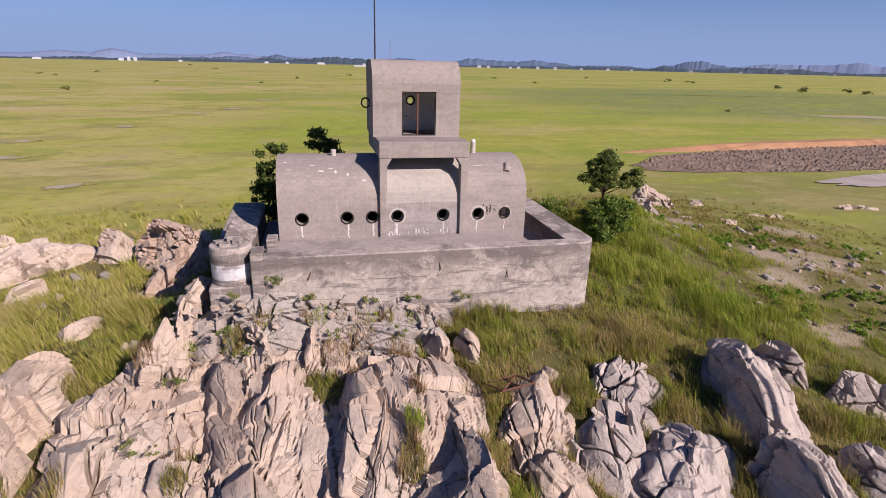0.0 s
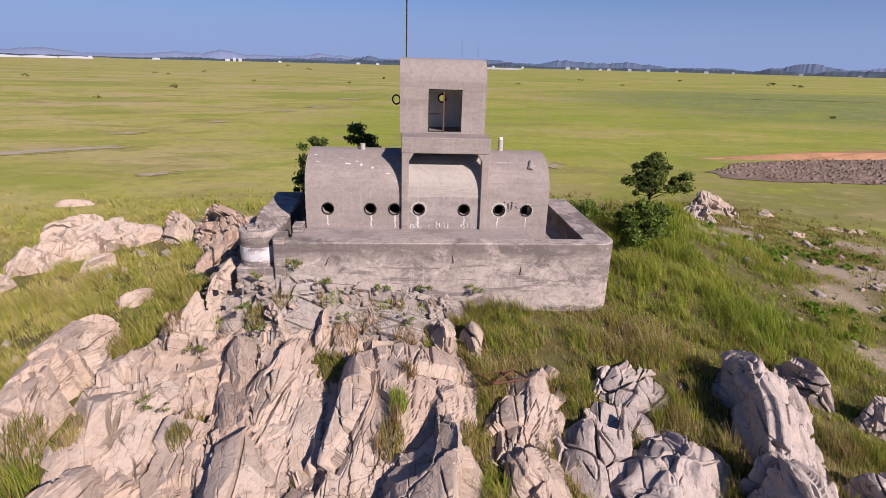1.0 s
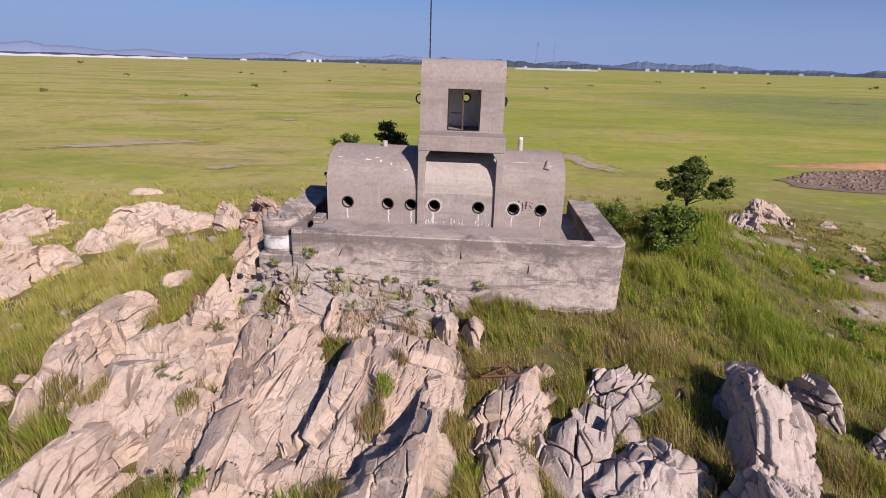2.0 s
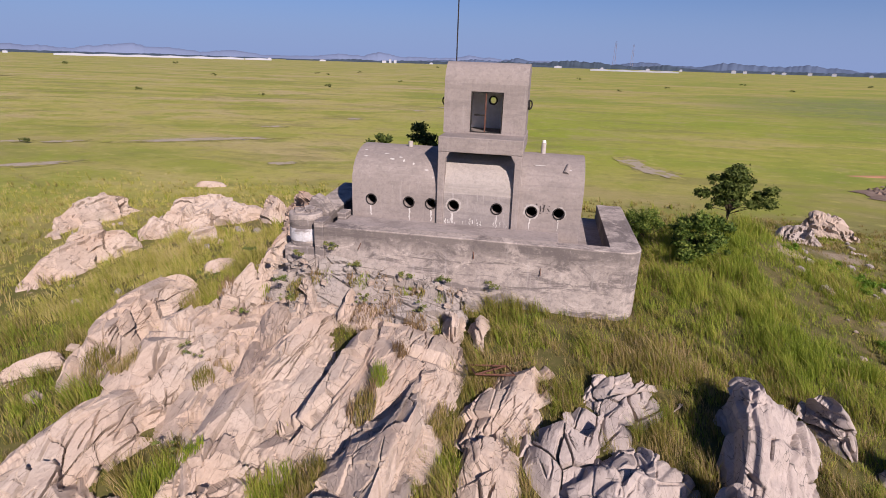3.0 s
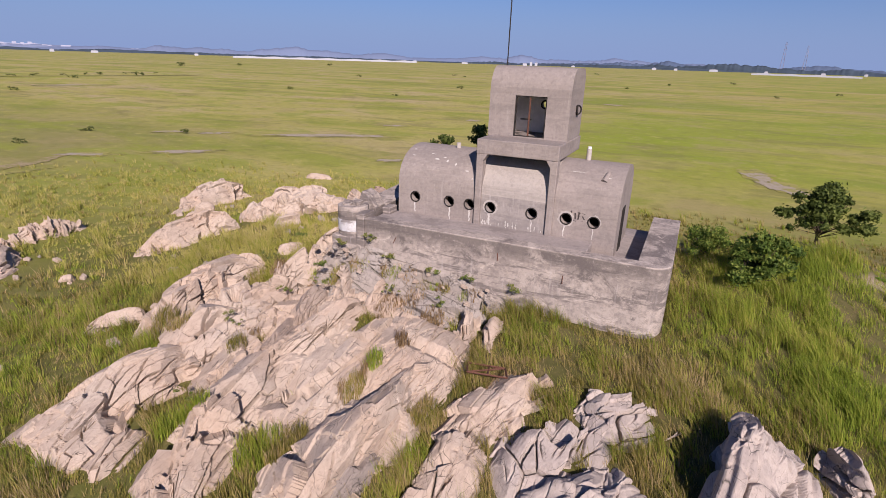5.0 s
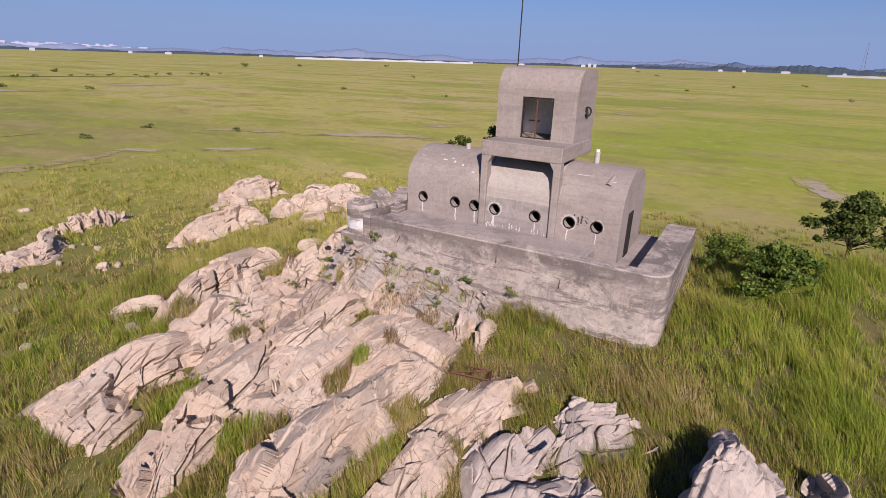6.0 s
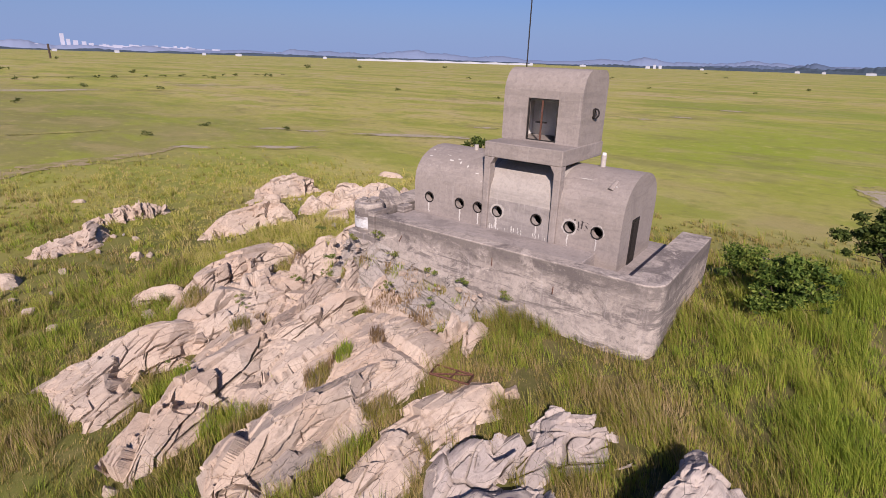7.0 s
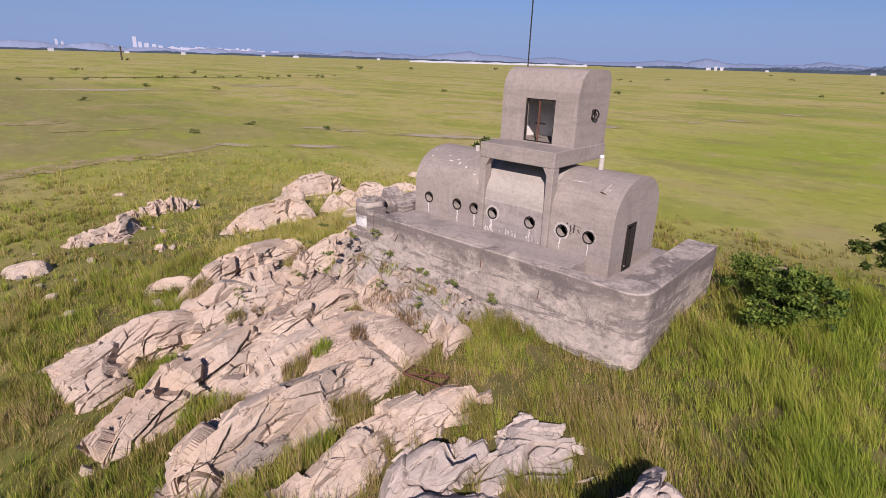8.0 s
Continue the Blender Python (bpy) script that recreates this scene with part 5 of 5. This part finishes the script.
# ---- far land ----
def far_hill(name, az0, az1, dist, top, seed, mat, label, trees=0.15, steps=420):
    """A range of hills far off: a rounded body with an uneven crest; trees: how rough the wood on it makes the crest."""
    t = np.linspace(0, 1, steps + 1)
    deg = t * (az1 - az0)
    e = np.sin(np.pi * t) ** 0.6
    body = fractal(np.stack([deg * 0.45, 0 * t + seed, 0 * t], 1), seed, 4)
    rough = fractal(np.stack([deg * 5.0, 0 * t + seed, 0 * t], 1), seed + 40, 3)
    h = top * e * (0.3 + 1.2 * body ** 1.4 + trees * (rough - 0.5))
    vs, fs = [], []
    for k in range(steps + 1):
        a = radians(az0 + deg[k])
        for r, z in ((dist, -6.0), (dist + 60, 0.7 * h[k]), (dist + 160, h[k]), (dist + 420, -6.0)):
            vs.append((r * math.sin(a), r * math.cos(a), z - 2.0))
    for k in range(steps):
        for j in range(3):
            fs.append((k * 4 + j, k * 4 + j + 1, k * 4 + j + 5, k * 4 + j + 4))
    tagged(new(name, mesh_of(name, vs, fs, mat, True)), label, "hill", kind="structure")


# Distance haze is painted into these hill and wood colours.
M_HAZE_FAR = plain("far_haze_hill", (0.150, 0.190, 0.300), 1.0, 0, 0.06, 0.002)
M_HAZE_PALE = plain("pale_haze_hill", (0.20, 0.24, 0.36), 1.0, 0, 0.06, 0.002)
M_HAZE_MID = plain("mid_haze_hill", (0.085, 0.118, 0.19), 1.0, 0, 0.12, 0.004)
M_WOOD = plain("haze_blue_wood", (0.048, 0.070, 0.096), 1.0, 0, 0.3, 0.01)
far_hill("hill_range", -95, -48, 4100, 44, 1, M_HAZE_PALE, "long hills on the horizon, coloured pale blue as haze")
far_hill("hill_range", -62, -20, 4000, 58, 2, M_HAZE_FAR, "long hills on the horizon, coloured pale blue as haze")
far_hill("hill_range", -30, 8, 4050, 62, 3, M_HAZE_FAR, "long hills on the horizon, coloured pale blue as haze")
far_hill("hill_range", 0, 34, 3900, 46, 4, M_HAZE_MID, "low wooded hills on the horizon, coloured blue as haze", 0.3)
far_hill("hill", 33, 41, 3300, 78, 5, M_HAZE_MID, "flat-topped hill on the horizon, coloured blue as haze", 0.1)
far_hill("hill_range", 38, 62, 4050, 70, 6, M_HAZE_FAR, "hills on the horizon, coloured pale blue as haze")
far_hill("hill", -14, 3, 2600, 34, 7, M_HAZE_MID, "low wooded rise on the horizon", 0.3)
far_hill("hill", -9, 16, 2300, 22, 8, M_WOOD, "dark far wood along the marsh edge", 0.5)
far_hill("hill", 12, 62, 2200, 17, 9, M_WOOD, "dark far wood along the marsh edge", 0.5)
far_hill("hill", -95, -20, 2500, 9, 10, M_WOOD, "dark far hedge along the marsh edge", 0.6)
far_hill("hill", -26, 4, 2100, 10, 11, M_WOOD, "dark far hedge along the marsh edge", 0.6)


# clods on the bare field
rng = np.random.default_rng(81)
pts = []
while len(pts) < 2200:
    x, y = rng.uniform(30, 90), rng.uniform(42, 63)
    u, w = (x - 60) * math.cos(radians(6)) + (y - 52.5) * math.sin(radians(6)), -(x - 60) * math.sin(radians(6)) + (y - 52.5) * math.cos(radians(6))
    if (u / 27) ** 2 + (w / 7.6) ** 2 < 1:
        pts.append((x, y))
vs, fs = [], []
for x, y in pts:
    z = float(ground_height(x, y)) + 0.05
    r = rng.uniform(0.08, 0.30)
    k = len(vs)
    for j in range(5):
        a = j * 1.2566 + rng.uniform(-0.3, 0.3)
        vs.append((x + r * math.cos(a), y + r * math.sin(a), z))
    vs.append((x + rng.uniform(-0.1, 0.1), y, z + r * rng.uniform(0.4, 0.9)))
    fs += [(k + j, k + (j + 1) % 5, k + 5) for j in range(5)]
tagged(new("soil_clods", mesh_of("soil_clods", vs, fs, M_SOIL)), "clods of dark turned soil", "soil", kind="stuff")


# ---- far buildings, shrubs and pylons ----
def polar(az, d):
    return d * math.sin(radians(az)), d * math.cos(radians(az))


# Far building colours are dulled and blued, painting the haze over them.
M_FARWHITE = plain("haze_dimmed_white_wall", (0.36, 0.37, 0.43), 0.8, 0, 0.05, 0.05)
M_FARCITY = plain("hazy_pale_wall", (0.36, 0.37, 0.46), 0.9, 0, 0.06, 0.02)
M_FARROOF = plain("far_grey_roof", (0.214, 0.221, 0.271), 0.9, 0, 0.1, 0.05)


def far_block(name, az, d, w, h, depth, label, category, group, mat, roof=0.0, mat2=None):
    x, y = polar(az, d)
    z = -3.0
    e = thing(name, (x, y, z), label, category, group, rot=(0, 0, -az))
    part("wall", box(x - w / 2, x + w / 2, y - depth / 2, y + depth / 2, z, z + h), mat, e)
    if roof:
        part("roof", plate([(x - w / 2 - 0.5, z + h), (x + w / 2 + 0.5, z + h), (x, z + h + roof)], [], "y", y - depth / 2, depth), mat2 or mat, e)
    return e


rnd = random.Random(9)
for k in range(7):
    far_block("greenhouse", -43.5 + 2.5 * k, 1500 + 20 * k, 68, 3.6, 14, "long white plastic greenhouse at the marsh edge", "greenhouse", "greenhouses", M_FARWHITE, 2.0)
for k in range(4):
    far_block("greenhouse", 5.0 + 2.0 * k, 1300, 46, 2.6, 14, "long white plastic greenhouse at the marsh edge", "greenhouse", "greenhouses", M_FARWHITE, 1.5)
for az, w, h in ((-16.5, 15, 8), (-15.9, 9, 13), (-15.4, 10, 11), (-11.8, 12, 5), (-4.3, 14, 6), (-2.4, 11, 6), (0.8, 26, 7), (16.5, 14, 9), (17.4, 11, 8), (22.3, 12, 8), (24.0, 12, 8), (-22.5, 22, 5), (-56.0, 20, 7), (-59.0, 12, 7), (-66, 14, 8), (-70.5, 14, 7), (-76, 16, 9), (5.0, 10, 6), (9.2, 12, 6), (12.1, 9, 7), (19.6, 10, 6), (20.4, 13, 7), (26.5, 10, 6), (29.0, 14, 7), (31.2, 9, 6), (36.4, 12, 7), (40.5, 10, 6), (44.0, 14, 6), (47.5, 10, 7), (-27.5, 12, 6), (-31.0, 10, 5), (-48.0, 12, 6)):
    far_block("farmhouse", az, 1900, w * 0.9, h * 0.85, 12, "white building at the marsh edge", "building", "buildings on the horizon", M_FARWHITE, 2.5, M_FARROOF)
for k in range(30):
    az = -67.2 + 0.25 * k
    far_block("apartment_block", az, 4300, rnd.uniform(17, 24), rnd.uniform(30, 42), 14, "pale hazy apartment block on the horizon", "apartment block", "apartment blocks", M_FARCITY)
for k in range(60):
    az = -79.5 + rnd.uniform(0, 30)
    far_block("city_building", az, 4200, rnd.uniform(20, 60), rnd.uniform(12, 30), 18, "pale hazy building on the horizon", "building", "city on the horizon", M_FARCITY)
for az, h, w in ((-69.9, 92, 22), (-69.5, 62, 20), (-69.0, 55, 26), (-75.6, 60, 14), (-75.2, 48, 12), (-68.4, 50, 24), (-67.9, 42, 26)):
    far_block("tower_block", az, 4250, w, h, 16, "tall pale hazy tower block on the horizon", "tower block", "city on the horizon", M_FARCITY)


def pylon(az, d, h, label, mat, thick=0.5):
    x, y = polar(az, d)
    e = thing("lattice_mast", (x, y, -3), label, "mast")
    w = h * 0.055
    for sx, sy in ((-1, -1), (1, -1), (1, 1), (-1, 1)):
        part("leg", rod((x + sx * w, y + sy * w, -3), (x + sx * w * 0.25, y + sy * w * 0.25, h - 3), thick, 5), mat, e)
    for k in range(6):
        t = (k + 1) / 6.5
        s = w * (1 - 0.75 * t)
        part("cross_arm", box(x - s - (3 if k > 3 else 0), x + s + (3 if k > 3 else 0), y - 0.4, y + 0.4, h * t - 3.4, h * t - 2.6), mat, e)


# One pale lilac tone for both masts, with the haze put into it.
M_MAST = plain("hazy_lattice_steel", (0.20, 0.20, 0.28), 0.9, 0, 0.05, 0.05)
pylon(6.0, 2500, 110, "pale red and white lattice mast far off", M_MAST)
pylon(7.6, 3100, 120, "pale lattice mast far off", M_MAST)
px, py = polar(-70.6, 640)
pole = thing("pole", (px, py, -3), "dark wooden pole far off in the marsh", "pole")
part("shaft", rod((px, py, -3.2), (px, py, 10), 0.9, 6), M_BARK, pole)


def shrub(az, d, w, h, seed):
    x, y = polar(az, d)
    z = float(ground_height(x, y))
    rn = random.Random(seed)
    e = thing("shrub", (x, y, z), "small dark green shrub in the marsh", "shrub", "marsh shrubs")
    blobs = [(x + rn.uniform(-w, w) * 0.4, y + rn.uniform(-w, w) * 0.3, z + h * rn.uniform(0.15, 0.7), 0.28 * min(w, h * 1.6) * rn.uniform(0.6, 1.2)) for _ in range(9)]
    leaf_cloud("crown", blobs, 220, 0.13 * h, seed, M_SHRUB, e)


for k, (az, d, w, h) in enumerate(((-21.0, 200, 5, 2.5), (-22.5, 370, 7, 2.5), (-21.5, 350, 4, 2), (-18.5, 420, 6, 3), (-11.0, 900, 10, 5), (34.5, 470, 9, 5), (36.5, 440, 10, 4.5), (43.6, 380, 8, 4.5), (45.5, 330, 9, 6), (48.5, 340, 8, 5), (50.0, 330, 8, 4.5), (-35.5, 640, 10, 6),
        (-27.0, 150, 3, 1.5), (-32.0, 300, 6, 2.5), (-38.0, 170, 4, 2.2), (-44.0, 520, 9, 5), (-49.0, 450, 12, 6), (-52.0, 260, 7, 3), (-57.0, 230, 6, 2.5), (-61.0, 160, 5, 2), (-64.0, 280, 9, 3.5), (-67.5, 170, 5, 2.4), (-72.0, 120, 4, 1.8), (-73.5, 300, 10, 3), (-70.2, 620, 8, 5), (-46.0, 70, 2.5, 1.2), (-55.0, 75, 3, 1.4), (-60.0, 66, 2.5, 1.2),
        (12.0, 300, 5, 2.2), (18.0, 420, 6, 3), (22.0, 330, 5, 2.4), (27.0, 520, 7, 3.5), (40.0, 150, 2.5, 1.4), (-5.0, 260, 4, 2), (-1.5, 330, 5, 2.4), (3.5, 420, 6, 3), (8.0, 240, 4, 2), (-14.0, 260, 3.5, 1.8), (-9.0, 600, 9, 3.5))):
    shrub(az, d, w * 0.62, h * 0.55, 900 + k)


def weed(x, y, z, r, h, seed, label, group="weeds on the rocks", mat=None, leaves=260, size=0.032):
    e = thing("weed_clump", (x, y, z), label, "weed", group)
    rn = random.Random(seed)
    blobs = [(x + rn.uniform(-r, r), y + rn.uniform(-r, r) * 0.6, z + h * rn.uniform(0.1, 0.7), rn.uniform(0.05, 0.13)) for _ in range(7)]
    leaf_cloud("leaves", blobs, leaves, size, seed, mat or M_WEED, e)


rw = random.Random(31)
for k in range(6):
    x = -3.8 + 8.0 * k / 5 + rw.uniform(-0.3, 0.3)
    weed(x, 14.30 + rw.uniform(-0.12, 0.12), 0.62 - 0.075 * (x + 3) + rw.uniform(-0.05, 0.05), rw.uniform(0.08, 0.26), rw.uniform(0.08, 0.28), 700 + k, "green weeds growing at the foot of the concrete wall")
for x, y, z, r, h in ((-1.35, 14.42, 0.85, 0.2, 0.3), (-2.6, 13.2, 0.0, 0.25, 0.4), (-2.1, 12.6, -0.3, 0.25, 0.4), (0.3, 13.2, -0.35, 0.3, 0.4), (1.9, 13.2, -0.5, 0.3, 0.45), (-3.7, 12.6, -1.0, 0.3, 0.5), (-3.9, 10.4, -1.3, 0.35, 0.6), (-2.2, 7.2, -1.7, 0.35, 0.7), (-6.0, 14.6, -0.75, 0.35, 0.5), (1.9, 9.6, -1.2, 0.3, 0.5), (6.6, 15.4, 1.0, 0.35, 0.35)):
    weed(x, y, z, r, h, int(800 + x * 10), "straggling green and brown weeds in a rock crevice")


rl = random.Random(19)
for x, y, n in ((17.6, 20.0, 6), (20.8, 21.6, 6), (16.4, 14.6, 6), (20.2, 15.2, 6), (26.5, 20.5, 5), (18.6, 12.6, 4), (23.5, 22.0, 4)):
    for k in range(n):
        wx, wy = x + rl.gauss(0, 0.9), y + rl.gauss(0, 0.6)
        weed(wx, wy, float(ground_height(wx, wy)), rl.uniform(0.3, 0.55), rl.uniform(0.25, 0.5), int(3000 + 100 * x + k), "low clump of bright green leafy weeds in the grass", "leafy weeds on the knoll", M_LUSH, 520, 0.05)


# ---- loose stones ----
def stone_mesh(seed):
    rn = random.Random(seed)
    bm = bmesh.new()
    bmesh.ops.create_cube(bm, size=1.7)
    for vtx in bm.verts:
        vtx.co *= rn.uniform(0.6, 1.1)
        vtx.co.z *= 0.75
    bmesh.ops.bevel(bm, geom=bm.edges[:], offset=0.22, segments=1, affect="EDGES")
    for vtx in bm.verts:
        vtx.co *= rn.uniform(0.92, 1.06)
    me = bpy.data.meshes.new("stone")
    bm.to_mesh(me)
    bm.free()
    me.materials.append(M_RUBBLE if seed % 2 else M_ROCK)
    return me


STONES = [stone_mesh(k) for k in range(6)]


def stone(x, y, z, r, k, group, label):
    ob = new("stone", STONES[k % 6])
    ob.matrix_world = pose(x, y, z, 20 * math.sin(k), 20 * math.cos(k), 57 * k) @ Matrix.Diagonal((r, r * 0.8, r * 0.7, 1))
    tagged(ob, label, "stone", group)


rs = random.Random(77)
for k in range(38):
    x, y = rs.uniform(-3.6, 3.9), 14.35 - abs(rs.gauss(0, 0.35))
    stone(x, y, 0.58 - 0.085 * (x + 3) - 0.75 * (14.4 - y) - 0.04, rs.uniform(0.05, 0.16), k, "rubble at the wall foot", "loose angular grey stone below the terrace wall")
for k in range(90):
    x, y = rs.gauss(20.5, 3.6), rs.gauss(19.0, 4.0)
    stone(x, y, float(ground_height(x, y)) + 0.05, rs.uniform(0.06, 0.28), k + 3, "stones on the knoll", "small pale stone lying in the grass")
for k in range(60):
    x, y = rs.uniform(-20, -5), rs.uniform(6, 30)
    stone(x, y, float(ground_height(x, y)) + 0.1, rs.uniform(0.1, 0.32), k + 5, "stones on the knoll", "small pale stone lying in the grass")

rd = random.Random(55)
for k in range(16):
    t = k / 15
    x, y = -199 - 24 * t + rd.uniform(-2, 2), 42 + 140 * t + rd.uniform(-3, 3)
    shrub(math.degrees(math.atan2(x, y)), math.hypot(x, y), rd.uniform(1.8, 4), rd.uniform(0.7, 1.5), 1200 + k)
